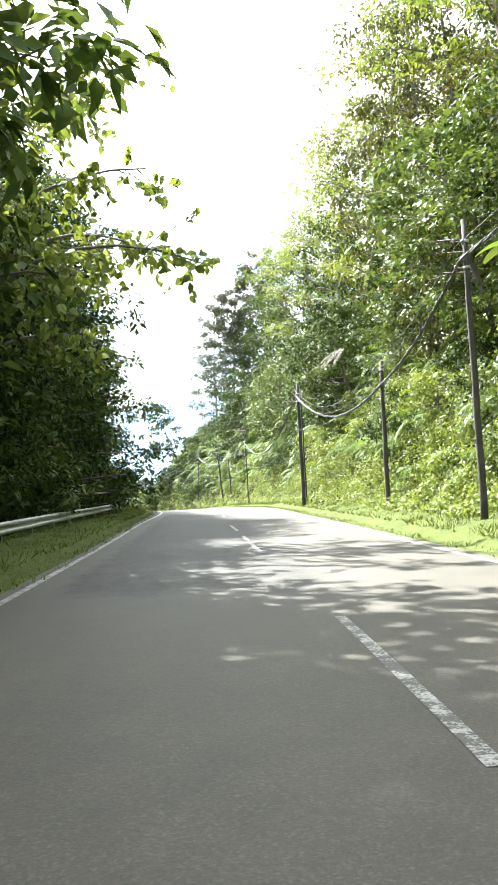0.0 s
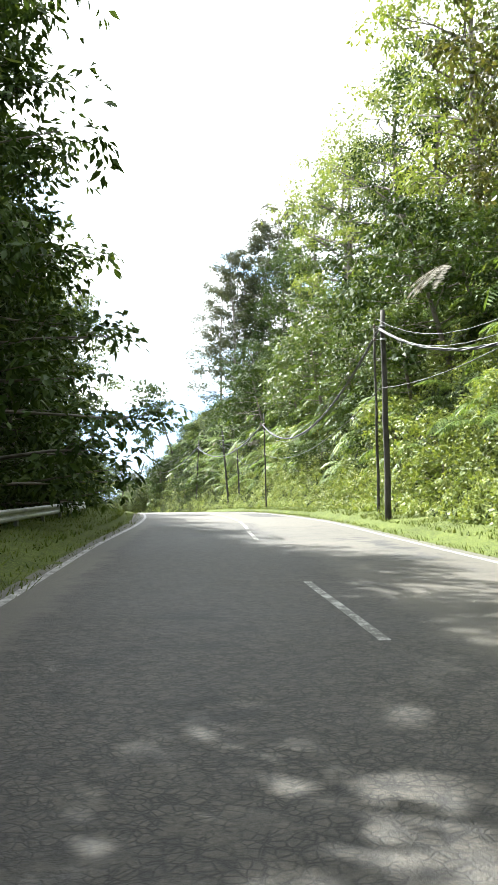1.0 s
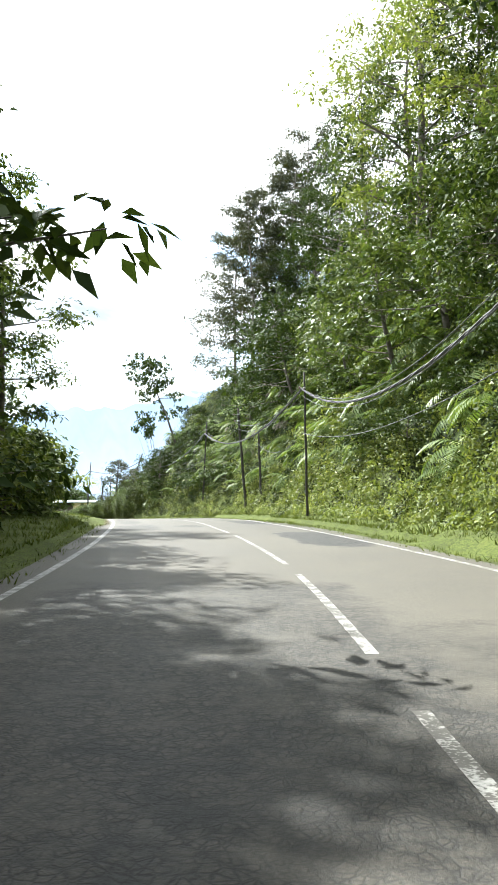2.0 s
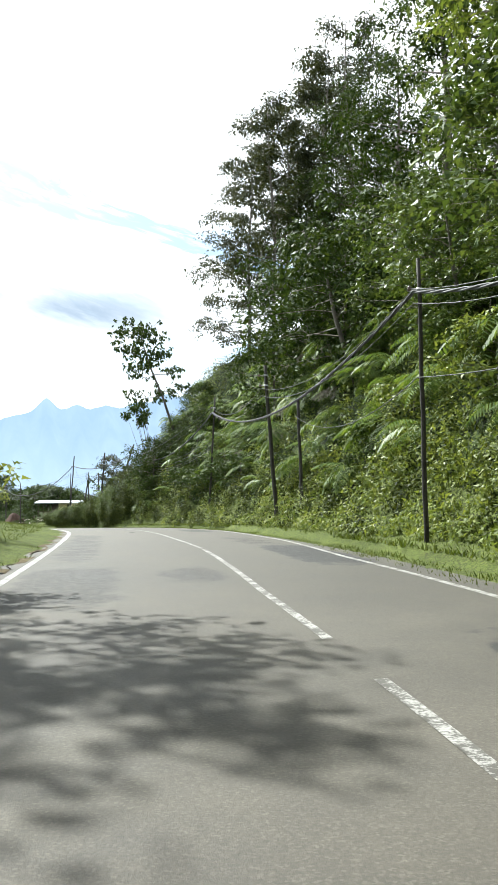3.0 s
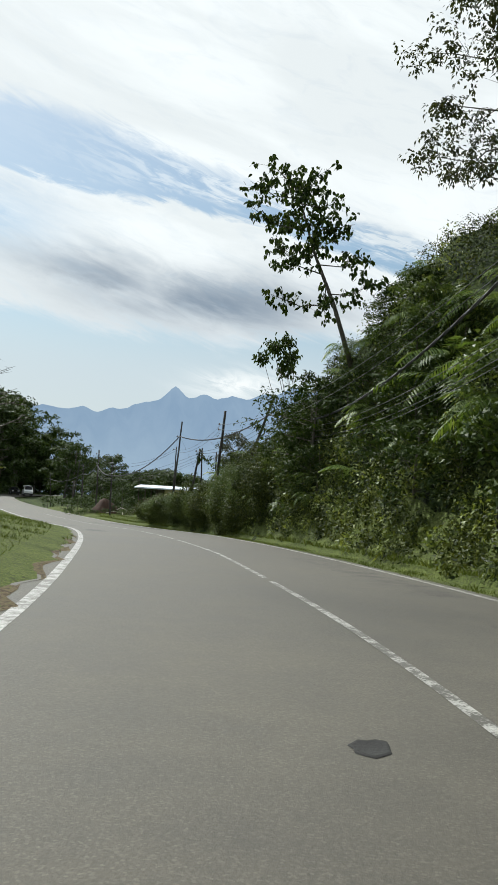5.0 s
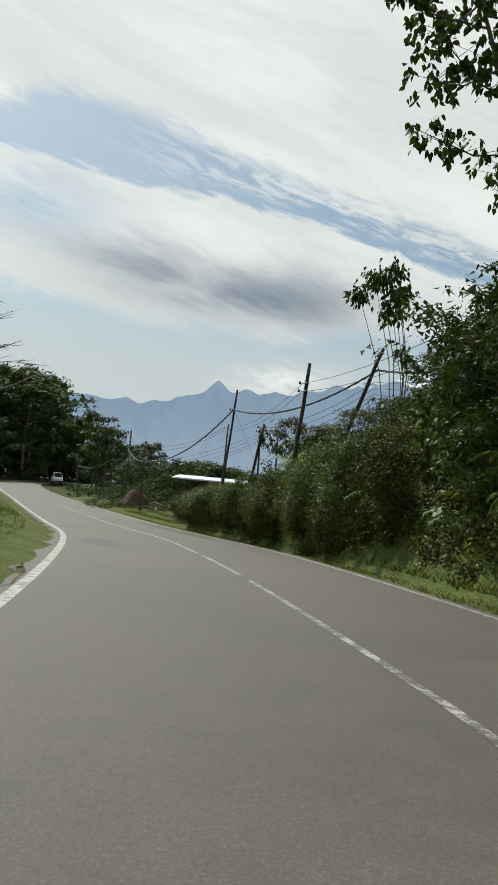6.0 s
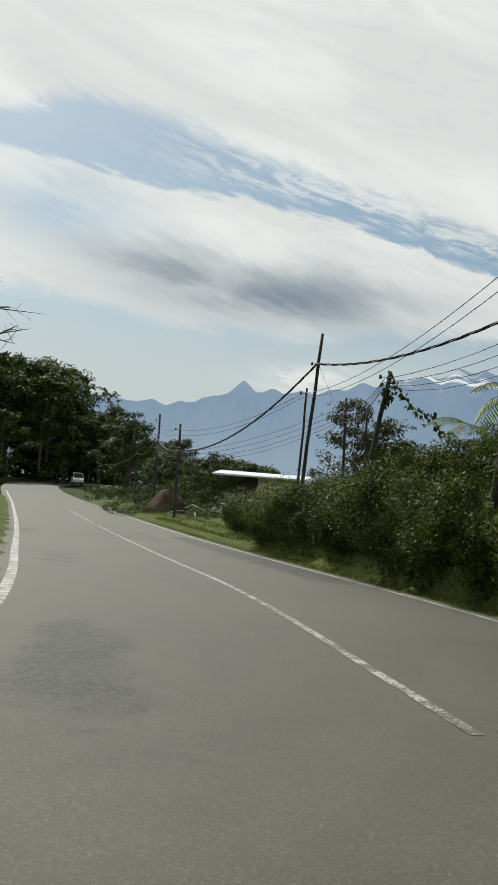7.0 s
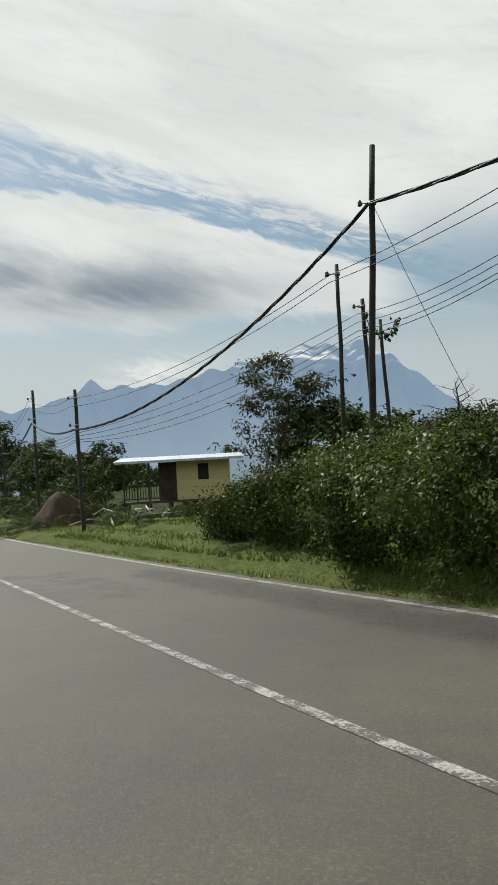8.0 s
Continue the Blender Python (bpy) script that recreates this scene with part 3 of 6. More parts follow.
# ---- plants ----
def grow(rng, tall, trunk_r, crown_lo, crown_r, limbs, leaves, leaf, clump, mat, profile="round", rise=0.45, lean=(0, 0), hang=0.35, bare=False, subs=3, fine=False, lobes=False):
    """Meshes of a trunk with limbs and of its crown, standing on the origin."""
    wood = Shape()
    bend = rng.normal(0, 0.02 * tall, (4, 2))
    pts = []
    for i, u in enumerate((0, 0.25, 0.5, 0.75, 1.0)):
        o = bend[i - 1] * u if i else np.zeros(2)
        pts.append(Vector((o[0] + lean[0] * u * u * tall, o[1] + lean[1] * u * u * tall, -0.6 if i == 0 else tall * 0.97 * u)))
    wood.tube(pts, [trunk_r * k for k in (1.15, 0.9, 0.68, 0.42, 0.10)], 7)

    def on_trunk(u):
        k = min(int(u * 4), 3)
        return pts[k].lerp(pts[k + 1], u * 4 - k)

    spots = []
    turn = rng.uniform(0, 6)
    for i in range(limbs):
        w = (i + rng.uniform(0.2, 0.8)) / limbs
        u = crown_lo + (0.98 - crown_lo) * w
        p = on_trunk(u)
        turn += 2.4 + rng.normal(0, 0.25)
        shape = {"round": math.sin(math.pi * (0.16 + 0.80 * w)) ** 0.7, "tiers": 1.05 - 0.85 * w, "flat": 0.35 + 0.75 * w, "skirt": float(np.interp(w, [0, 0.18, 0.45, 1], [0.75, 1.05, 0.75, 0.35]))}[profile]
        reach = crown_r * shape * rng.uniform(0.75, 1.15)
        out = Vector((math.cos(turn), math.sin(turn), 0))
        lift = rise * rng.uniform(0.5, 1.4)
        line = [p]
        for k, f in enumerate((0.35, 0.7, 1.0)):
            line.append(p + out * reach * f + Vector((rng.normal(0, 0.08), rng.normal(0, 0.08), lift * f * (1 - (0.35 if profile == "tiers" else 0.15) * f))) * Vector((reach, reach, reach)))
        r0 = trunk_r * 0.42 * (1 - 0.6 * w)
        wood.tube(line, [r0, r0 * 0.7, r0 * 0.4, r0 * 0.15], 3, False)
        spots += [line[3], line[2].lerp(line[3], 0.2)] if lobes else [line[2], line[3], line[2].lerp(line[3], 0.5)]
        for k in range(subs):
            f = rng.uniform(0.35, 0.95)
            q = line[1].lerp(line[3], (f - 0.35) / 0.65)
            b = turn + rng.choice((-1, 1)) * rng.uniform(0.5, 1.1)
            tip = q + Vector((math.cos(b), math.sin(b), rng.uniform(-0.05, 0.5) * (0.4 if profile == "tiers" else 1))) * reach * rng.uniform(0.3, 0.5)
            wood.tube([q, tip], [r0 * 0.35, r0 * 0.08], 3, False)
            spots += [tip] if lobes else [tip, q.lerp(tip, 0.55)]
            if bare:
                for _ in range(2):
                    g = q.lerp(tip, rng.uniform(0.3, 0.9))
                    wood.tube([g, g + Vector(rng.normal(0, 0.12 * reach, 3))], [r0 * 0.14, r0 * 0.05], 3, False)
    trunk = wood.mesh("trunk", BARK)
    if bare:
        return trunk, None
    spots = np.array([tuple(s) for s in spots])
    spots = spots[rng.permutation(len(spots))]
    sprays = 14 if lobes else 5 if leaves >= 20 * len(spots) else 3
    per = max(4, leaves // (len(spots) * sprays))
    size = clump * rng.uniform(0.55, 1.3, len(spots))
    off = unit(rng.normal(0, 1, (len(spots), sprays, 3))) * rng.uniform(0.1, 1.0, (len(spots), sprays, 1)) ** 0.6
    flat = 0.38 if profile == "tiers" else 0.62
    heart = (spots[:, None] + off * (size[:, None, None] * np.array([1, 1, flat]))).reshape(-1, 1, 3)
    face = unit(0.75 * off.reshape(-1, 1, 3) + rng.normal(0, 0.28, heart.shape) + [0, 0, 0.8])       # how each spray lies
    swirl = rng.normal(0, 1, (len(heart), per, 3))
    swirl = unit(swirl - face * (swirl * face).sum(2, keepdims=True))
    root = (heart + swirl * ((0.18 if lobes else 0.30) * clump + 0.25 * leaf) * rng.uniform(0.0, 1.0, (len(heart), per, 1)) ** 0.7 * rng.uniform(0.7, 1.3, (len(heart), 1, 1))).reshape(-1, 3)
    way = (swirl + rng.normal(0, 0.35, swirl.shape)).reshape(-1, 3)
    way[:, 2] -= hang
    side = (face + rng.normal(0, 0.30, swirl.shape)).reshape(-1, 3)
    n = len(root)
    if fine:
        return trunk, small_leaves_mesh("crown", root, way, side, leaf * rng.uniform(0.65, 1.35, n), leaf * 0.62 * rng.uniform(0.7, 1.2, n), mat)
    return trunk, leaves_mesh("crown", root, way, side, leaf * rng.uniform(0.65, 1.3, n), leaf * 0.52 * rng.uniform(0.7, 1.2, n), mat)


def plant(name, meshes, x, y, z, size, turn, label, category="tree", group="", names=("trunk", "crown"), tilt=(0, 0)):
    ob = base(name, pose(x, y, z, tilt[0], tilt[1], turn) @ Matrix.Scale(size, 4), label, category, group)
    for n, me in zip(names, meshes):
        if me is not None:
            child(n, me, ob)
    return ob


rng = np.random.default_rng(11)
FOREST = [grow(rng, 16, 0.24, 0.18, 3.7, 26, 10500, 0.225, 1.15, LEAF_MID, subs=2, lobes=True),
          grow(rng, 16, 0.26, 0.16, 4.0, 27, 10500, 0.22, 1.25, LEAF_LIGHT, subs=2, lobes=True),
          grow(rng, 16, 0.22, 0.18, 3.5, 26, 10000, 0.225, 1.10, LEAF_DARK, subs=2, lobes=True),
          grow(rng, 16, 0.22, 0.16, 3.8, 26, 10000, 0.24, 1.15, LEAF_DRY, hang=0.6, subs=2, lobes=True)]
FOREST_LABELS = ["tall green forest tree with a dense crown on the hillside",
                 "tall yellow-green forest tree with a wide dense crown",
                 "tall dark green forest tree crowded among others",
                 "forest tree with drooping olive-brown leaves"]
WALL_Y, WALL_TOP = [8, 22, 33, 47, 60, 78, 92, 100, 106], [22, 26, 31.0, 32.5, 31.5, 30.0, 30.0, 28, 23]
for row, (off, drop, gap) in enumerate(((7.6, 0.0, 5.2), (12.5, -0.5, 7.0), (19.0, 1.5, 13.0))):
    s = 6.0 + 2 * row
    while s < 104 - 3 * row:
        x, y, _ = on_road(s, RIGHT_EDGE + off + float(np.interp(s, [0, 40, 100], [0.8, 1.4, 2.9])) + rng.uniform(-0.9, 0.9))
        x, y = float(x), float(y)
        z = ground_z(x, y)
        top = float(np.interp(y, WALL_Y, WALL_TOP)) + drop + rng.uniform(-2.2, 1.2)
        k = int(rng.choice((3, 3, 2, 1, 3, 0) if s < 30 else (0, 1, 1, 2, 3, 0) if s < 62 else (0, 0, 1, 2) if s < 82 else (2, 2)))
        plant("forest_tree", FOREST[k], x, y, z - 0.2, max(0.55, (top - z) / 16.2), rng.uniform(0, 360), FOREST_LABELS[k], "tree", "forest trees on the hillside")
        s += gap * rng.uniform(0.8, 1.2)

# low trees that lean out of the slope and close the wall of leaves
LOW = [grow(rng, 6, 0.11, 0.12, 2.5, 26, 5600, 0.18, 0.62, LEAF_MID, rise=0.3, fine=True),
       grow(rng, 6, 0.10, 0.10, 2.7, 26, 5400, 0.19, 0.62, LEAF_DARK, rise=0.25, hang=0.6, fine=True),
       grow(rng, 6, 0.10, 0.12, 2.4, 26, 5400, 0.19, 0.60, LEAF_DRY, rise=0.25, hang=0.6, fine=True)]
for off, gap, lo, hi in ((5.6, 4.6, 2, 97), (7.2, 5.0, 4, 99)):
    s = lo
    while s < hi:
        x, y, _ = on_road(s, RIGHT_EDGE + off + rng.uniform(-0.5, 0.7))
        x, y = float(x), float(y)
        k = int(rng.choice((0, 0, 0, 1, 1, 1, 2) if s < 55 else (0, 0, 0, 1) if s < 84 else (1, 1)))
        plant("hillside_tree", LOW[k], x, y, ground_z(x, y) - 0.3, rng.uniform(0.75, 1.25), rng.uniform(0, 360),
              ("small bushy green tree on the steep bank", "small dark drooping tree on the steep bank", "small olive-brown leafy tree on the steep bank")[k],
              "tree", "small trees on the bank", tilt=(rng.uniform(-6, 6), rng.uniform(-16, -4)))
        s += gap * rng.uniform(0.7, 1.3)

for s, d, top in ((108.5, 7.0, 9.6), (111.0, 6.5, 8.5), (113.2, 6.3, 8.4), (114.2, 5.3, 8.4), (115.4, 5.6, 7.7), (116.4, 5.4, 6.8), (117.6, 5.9, 5.5), (119.3, 6.0, 5.0), (121.6, 6.0, 4.4)):
    x, y, _ = (float(v) for v in on_road(s, d))
    z = ground_z(x, y) - 0.3
    plant("hillside_tree", LOW[1], x, y, z, max(0.3, (top - z) / 6.1), 60 * s, "small bushy tree where the bank slopes down", "tree", "small trees on the bank")

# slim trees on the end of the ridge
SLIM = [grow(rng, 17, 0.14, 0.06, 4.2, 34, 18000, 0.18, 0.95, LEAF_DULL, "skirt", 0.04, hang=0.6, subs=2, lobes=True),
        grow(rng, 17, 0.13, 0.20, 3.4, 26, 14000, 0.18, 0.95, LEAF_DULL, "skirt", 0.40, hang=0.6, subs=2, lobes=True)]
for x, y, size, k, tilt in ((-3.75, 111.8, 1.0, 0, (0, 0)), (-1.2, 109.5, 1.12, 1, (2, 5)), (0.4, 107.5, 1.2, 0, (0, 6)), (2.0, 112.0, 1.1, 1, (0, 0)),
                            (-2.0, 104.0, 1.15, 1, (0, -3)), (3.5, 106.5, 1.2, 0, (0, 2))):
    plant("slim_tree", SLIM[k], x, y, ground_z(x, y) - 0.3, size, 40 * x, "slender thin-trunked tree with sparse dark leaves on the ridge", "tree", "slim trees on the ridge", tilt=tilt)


def leaning_tree(x, y, seed):
    """A slanting trunk whose long limbs end in bunches of drooping broad leaves."""
    g = np.random.default_rng(seed)
    z = ground_z(x, y)
    ob = base("leaning_tree", pose(x, y, z - 0.3), "small leaning tree with broad drooping dark leaves on the ridge", "tree")
    top = 17.6 - z
    wood = Shape()
    trunk = [Vector((0, 0, 0)), Vector((-0.9, 0.1, 0.33 * top)), Vector((-1.9, 0.2, 0.62 * top)), Vector((-2.5, 0.2, 0.85 * top)), Vector((-2.7, 0.2, top))]
    wood.tube(trunk, [0.12, 0.09, 0.065, 0.04, 0.015], 7)
    roots, ways = [], []
    for k in range(17):
        u = 1.05 + 2.9 * k / 16
        p = trunk[int(u)].lerp(trunk[int(u) + 1], u % 1)
        a = math.pi + 2.4 * k + g.normal(0, 0.3)
        reach = g.uniform(2.5, 3.9) * (1.12 - 0.14 * u)
        tip = p + Vector((math.cos(a) * reach, math.sin(a) * reach, reach * g.uniform(-0.12, 0.38)))
        limb = [p, p.lerp(tip, 0.5) + Vector((0, 0, -0.12 * reach)), tip]
        wood.tube(limb, [0.032, 0.020, 0.008], 4, False)
        for _ in range(15):
            f = g.uniform(0.3, 1.0)
            q = limb[0].lerp(limb[1], 2 * f) if f < 0.5 else limb[1].lerp(limb[2], 2 * f - 1)
            end = q + Vector((g.normal(0, 0.42), g.normal(0, 0.42), g.normal(0.12, 0.28)))
            wood.tube([q, end], [0.010, 0.005], 3, False)
            for _ in range(9):
                roots.append(tuple(end + Vector(g.normal(0, 0.09, 3))))
                ways.append((g.normal(0, 0.42), g.normal(0, 0.42), -0.75))
    child("trunk", wood.mesh("trunk", BARK), ob)
    n = len(roots)
    child("crown", oval_leaves_mesh("crown", np.array(roots), np.array(ways), g.normal(0, 1, (n, 3)), g.uniform(0.19, 0.29, n), g.uniform(0.12, 0.18, n), LEAF_DARK), ob)


leaning_tree(-9.7, 116.8, 6)

# a bunch of bare stems with leaf tufts on top
def sapling_cluster(x, y):
    z = ground_z(x, y)
    ob = base("sapling_clump", pose(x, y, z - 0.3), "thin bare-stemmed saplings with dark leaf tufts on top", "tree")
    tips = []
    for k in range(7):
        a = k * 2.3
        tip = Vector((-1.1 + 1.3 * math.cos(a) * (0.4 + 0.1 * k), 0.7 * math.sin(a), 13.6 - z - 0.28 * k))
        root = Vector((0.15 * math.cos(a), 0.15 * math.sin(a), 0))
        mid = root.lerp(tip, 0.6) + Vector((0.35, 0, 0))
        child("stem", Shape().tube([root, mid, tip], [0.032, 0.022, 0.010], 5).mesh("stem", BARK), ob)
        tips.append(tip)
    g = np.random.default_rng(5)
    c = np.repeat(np.array([tuple(t) for t in tips]), 110, axis=0)
    o = g.normal(0, 1, c.shape) * [0.24, 0.24, 0.22]
    way = o * [1, 1, 0.3] + g.normal(0, 0.3, o.shape) - [0, 0, 0.8]
    child("crown", leaves_mesh("crown", c + o, way, g.normal(0, 1, o.shape), 0.27, 0.16, LEAF_DARK), ob)


sapling_cluster(-13.7, 132.0)

# the wooded edge on the other side
LEFT_WOOD = [grow(rng, 15, 0.20, 0.12, 3.5, 28, 9500, 0.225, 1.20, LEAF_MID, "round", 0.15, hang=0.2, subs=2, lobes=True),
             grow(rng, 15, 0.22, 0.12, 3.4, 28, 9500, 0.225, 1.20, LEAF_DARK, "round", 0.3, hang=0.5, subs=2, lobes=True),
             grow(rng, 15, 0.20, 0.14, 3.6, 44, 10000, 0.22, 0.75, LEAF_DARK, "tiers", 0.04, hang=0.25),
             grow(rng, 15, 0.20, 0.14, 3.8, 28, 9500, 0.225, 1.15, LEAF_MID, "flat", 0.2, hang=0.3, subs=2, lobes=True)]
LEFT_BACK = [grow(rng, 15, 0.20, 0.16, 3.9, 28, 4200, 0.34, 1.3, LEAF_MID, "round", 0.15, hang=0.2, subs=2, lobes=True),
             grow(rng, 15, 0.22, 0.16, 3.8, 28, 4200, 0.34, 1.3, LEAF_DARK, "round", 0.3, hang=0.5, subs=2, lobes=True)]
wood = np.random.default_rng(21)
for off, gap, lo, hi, top in ((4.3, 3.4, 24, 51, 17.0), (9.6, 6.0, 22, 56, 16.5)):
    s = lo
    while s < hi:
        x, y, zr = on_road(s, LEFT_EDGE - off - wood.uniform(0, 1.4) - (2.0 if off < 6 and s > 42 else 0.7 if off < 6 and s > 36 else 0.2))
        x, y, zr = float(x), float(y), float(zr)
        z = ground_z(x, y)
        k = int(wood.choice((1, 1, 3) if s < 35 else (1, 2, 2, 2)) if off < 6 else wood.choice((0, 1, 1)))
        tall = zr + top * float(np.interp(s, [31, 37, 46, 52, 58], [0.78, 1.20, 1.16, 1.0, 0.70])) + wood.uniform(-1.5, 1.2) - 3.5 * max(0.0, (s - 54) / 10) - z
        if off > 9:
            k = k % 2
        plant("roadside_tree", (LEFT_BACK if off > 9 else LEFT_WOOD)[k], x, y, z - 0.2, tall / 15.0, wood.uniform(0, 360),
              ("green tree with layered branches behind the guardrail", "dark leafy tree behind the guardrail", "dark tree with flat layered branches by the road", "green tree spreading its crown over the road edge")[k],
              "tree", "trees along the guardrail")
        s += gap * wood.uniform(0.8, 1.2)
for s, d, top, k in ((-4, -8.0, 17, 0), (0, -8.4, 18, 1), (4.0, -7.8, 18, 0), (8.0, -8.4, 18, 1), (12, -8.2, 18, 0), (15.5, -9.2, 16, 1), (19, -9.4, 11.5, 0), (53.5, -9.0, 14, 0),
                     (57, -9.6, 13.5, 1), (60.5, -9.4, 13, 0), (64, -10.0, 13, 0), (67.5, -9.6, 12, 0), (6, -11.5, 17, 1), (10, -12, 17, 0), (14, -11.2, 17, 1), (18, -12, 16.5, 0), (22, -11.6, 16, 1),
                     (26, -12.2, 16, 0), (30, -11.8, 15.5, 1), (55.5, -12, 15, 1), (59, -12.4, 15, 0), (62.5, -12.2, 15, 1), (66, -12.6, 14.5, 0)):
    x, y, zr = (float(v) for v in on_road(s, d))
    z = ground_z(x, y)
    plant("roadside_tree", LEFT_BACK[k % 2] if s < 21 or d < -11 else LEFT_WOOD[k], x, y, z - 0.2, (zr + top - z) / 15.0, 77 * s, "leafy green tree shading the road" if k != 1 else "dark leafy tree behind the guardrail", "tree", "trees along the guardrail")
x, y, zr = (float(v) for v in on_road(66.0, LEFT_EDGE - 3.9))
airy = grow(rng, 12.8, 0.12, 0.18, 2.5, 24, 9000, 0.17, 0.62, LEAF_MID, "round", 0.12)
plant("airy_tree", airy, x, y, ground_z(x, y) - 0.2, 1.0, 30, "airy young tree with separate leafy branches at the verge")

# the near tree whose big leaves hang over the road
def overhanging_tree(x, y):
    z = ground_z(x, y)
    g = np.random.default_rng(21)
    ob = base("overhanging_tree", pose(x, y, z - 0.3), "broad-leaved tree with branches hanging over the road", "tree")
    wood = Shape()
    wood.tube([(0, 0, 0), (0.3, 0, 4), (0.8, -0.3, 8), (1.0, 0, 13)], [0.26, 0.22, 0.15, 0.05], 8)
    roots, ways = [], []
    arms = [((0.5, 0, 5.5), (4.2, -0.6, 10.2 - z), (8.9, -1.6, 6.9 - z + 0.8)), ((0.6, 0, 6.5), (4.0, 1.0, 11.2 - z), (7.6, 1.8, 9.0 - z)),
            ((0.7, 0, 7.5), (3.5, -1.5, 12.5 - z), (6.6, -2.6, 12.4 - z)), ((0.8, 0, 8.5), (3.4, 1.4, 14.0 - z), (5.6, 2.8, 14.8 - z)),
            ((0.6, 0, 5.0), (3.2, 2.2, 8.0 - z), (5.4, 4.0, 7.0 - z)), ((0.7, 0, 7.0), (3.6, -0.6, 11.0 - z), (7.4, -0.8, 10.6 - z)), ((0.5, 0, 4.5), (2.6, -1.2, 8.6 - z), (5.2, -2.4, 7.4 - z)), ((0.7, 0, 7.0), (3.0, 0.6, 10.0 - z), (5.8, 0.4, 8.4 - z)), ((0.8, 0, 9), (2.5, -3.0, 13.0 - z), (3.6, -5.0, 13.0 - z)),
            ((0.9, 0, 10), (-1.5, 2.0, 15.0 - z), (-3.0, 3.0, 16.0 - z)), ((0.8, 0, 9), (-1.5, -2.0, 13.0 - z), (-3.0, -3.4, 14.0 - z))]
    for p0, p1, p2 in arms:
        p0, p1, p2 = Vector(p0), Vector(p1), Vector(p2)
        arm = [p0.lerp(p1, u).lerp(p1.lerp(p2, u), u) for u in np.linspace(0, 1, 9)]
        wood.tube(arm, list(np.linspace(0.10, 0.018, 9)), 6, False)
        for k in range(42):
            u = g.uniform(0.22, 1.0)
            q = arm[int(u * 7.99)].lerp(arm[int(u * 7.99) + 1], u * 8 % 1)
            tip = q + Vector((g.normal(0.25, 0.55), g.normal(0, 0.6), g.normal(-0.35, 0.4))) * 1.25
            wood.tube([q, q.lerp(tip, 0.5) + Vector((0, 0, 0.08)), tip], [0.014, 0.010, 0.004], 4, False)
            for f in (0.45, 0.65, 0.85, 1.0):
                for _ in range(2):
                    roots.append(tuple(q.lerp(tip, f)))
                    ways.append((g.normal(0, 0.6), g.normal(0, 0.6), g.normal(-0.8, 0.35)))
    child("trunk", wood.mesh("trunk", BARK), ob)
    n = len(roots)
    child("crown", oval_leaves_mesh("crown", np.array(roots), np.array(ways), g.normal(0, 1, (n, 3)), g.uniform(0.15, 0.34, n), g.uniform(0.12, 0.27, n), LEAF_LIGHT), ob)


overhanging_tree(-9.6, 21.5)

# far woods round the bend
FAR = [grow(rng, 14, 0.25, 0.04, 4.5, 22, 2700, 0.44, 1.35, LEAF_DARK, fine=True, subs=2, lobes=True), grow(rng, 14, 0.22, 0.06, 4.1, 20, 2600, 0.44, 1.3, LEAF_DARK, fine=True, subs=2, lobes=True)]
eye_x, eye_y = -15.3, 104.3
for az0, az1, n, d0, d1, h0, h1 in ((-46, -25.5, 24, 138, 168, 17.0, 20.0), (-44, -26, 12, 128, 140, 9, 14), (-29, -26.0, 5, 170, 186, 18.0, 20.0), (-26.0, -22.4, 7, 168, 186, 11, 13.5), (-22.6, -20.9, 2, 112, 120, 11.5, 13.0),
                                    (-20.5, -16.0, 8, 78, 100, 5.0, 8.0), (-27, -18, 12, 150, 185, 7, 9)):
    for k in range(n):
        az, d = radians(az0 + (az1 - az0) * (k + rng.uniform(0.2, 0.8)) / n), rng.uniform(d0, d1)
        x, y = eye_x + d * math.sin(az), eye_y + d * math.cos(az)
        if abs(road_place(x, y)[1][0]) < 5.5:
            continue
        z = ground_z(x, y)
        plant("distant_tree", FAR[k % 2], x, y, z - 0.3, (rng.uniform(h0, h1) * d / 140 + 2.0 - z) / 14.0, rng.uniform(0, 360), "dark leafy tree beyond the bend of the road", "tree", "trees beyond the bend")
bare = grow(rng, 11, 0.30, 0.35, 4.0, 14, 0, 0, 0, LEAF_DARK, "round", 0.5, bare=True)
plant("dead_tree", bare, -38.2, 138.5, ground_z(-38.2, 138.5) - 0.2, 1.06, 15, "dead leafless tree with thin bare branches")
plant("bare_bush", bare, -21.7, 139.0, ground_z(-21.7, 139.0) - 0.1, 0.16, 70, "thin leafless bush standing in the hedge", "bush", names=("stem", "crown"))
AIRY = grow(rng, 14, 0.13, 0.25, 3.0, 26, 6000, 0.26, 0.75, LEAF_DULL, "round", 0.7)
for x, y, top, k in ((-25.8, 184, 12.6, 0), (-24.2, 186, 11.0, 0), (-22.0, 184, 9.2, 1), (-20.0, 181, 7.8, 1), (-17.6, 186, 8.0, 1), (-23.8, 190, 9.0, 1), (-15.0, 180, 6.6, 1)):
    z = ground_z(x, y)
    plant("valley_tree", AIRY if k == 0 else FAR[1], x, y, z - 0.3, (top - z) / 14.3, 70 * x, "airy tree with slender stems in the valley" if k == 0 else "dark leafy tree in the valley", "tree", "trees in the valley")

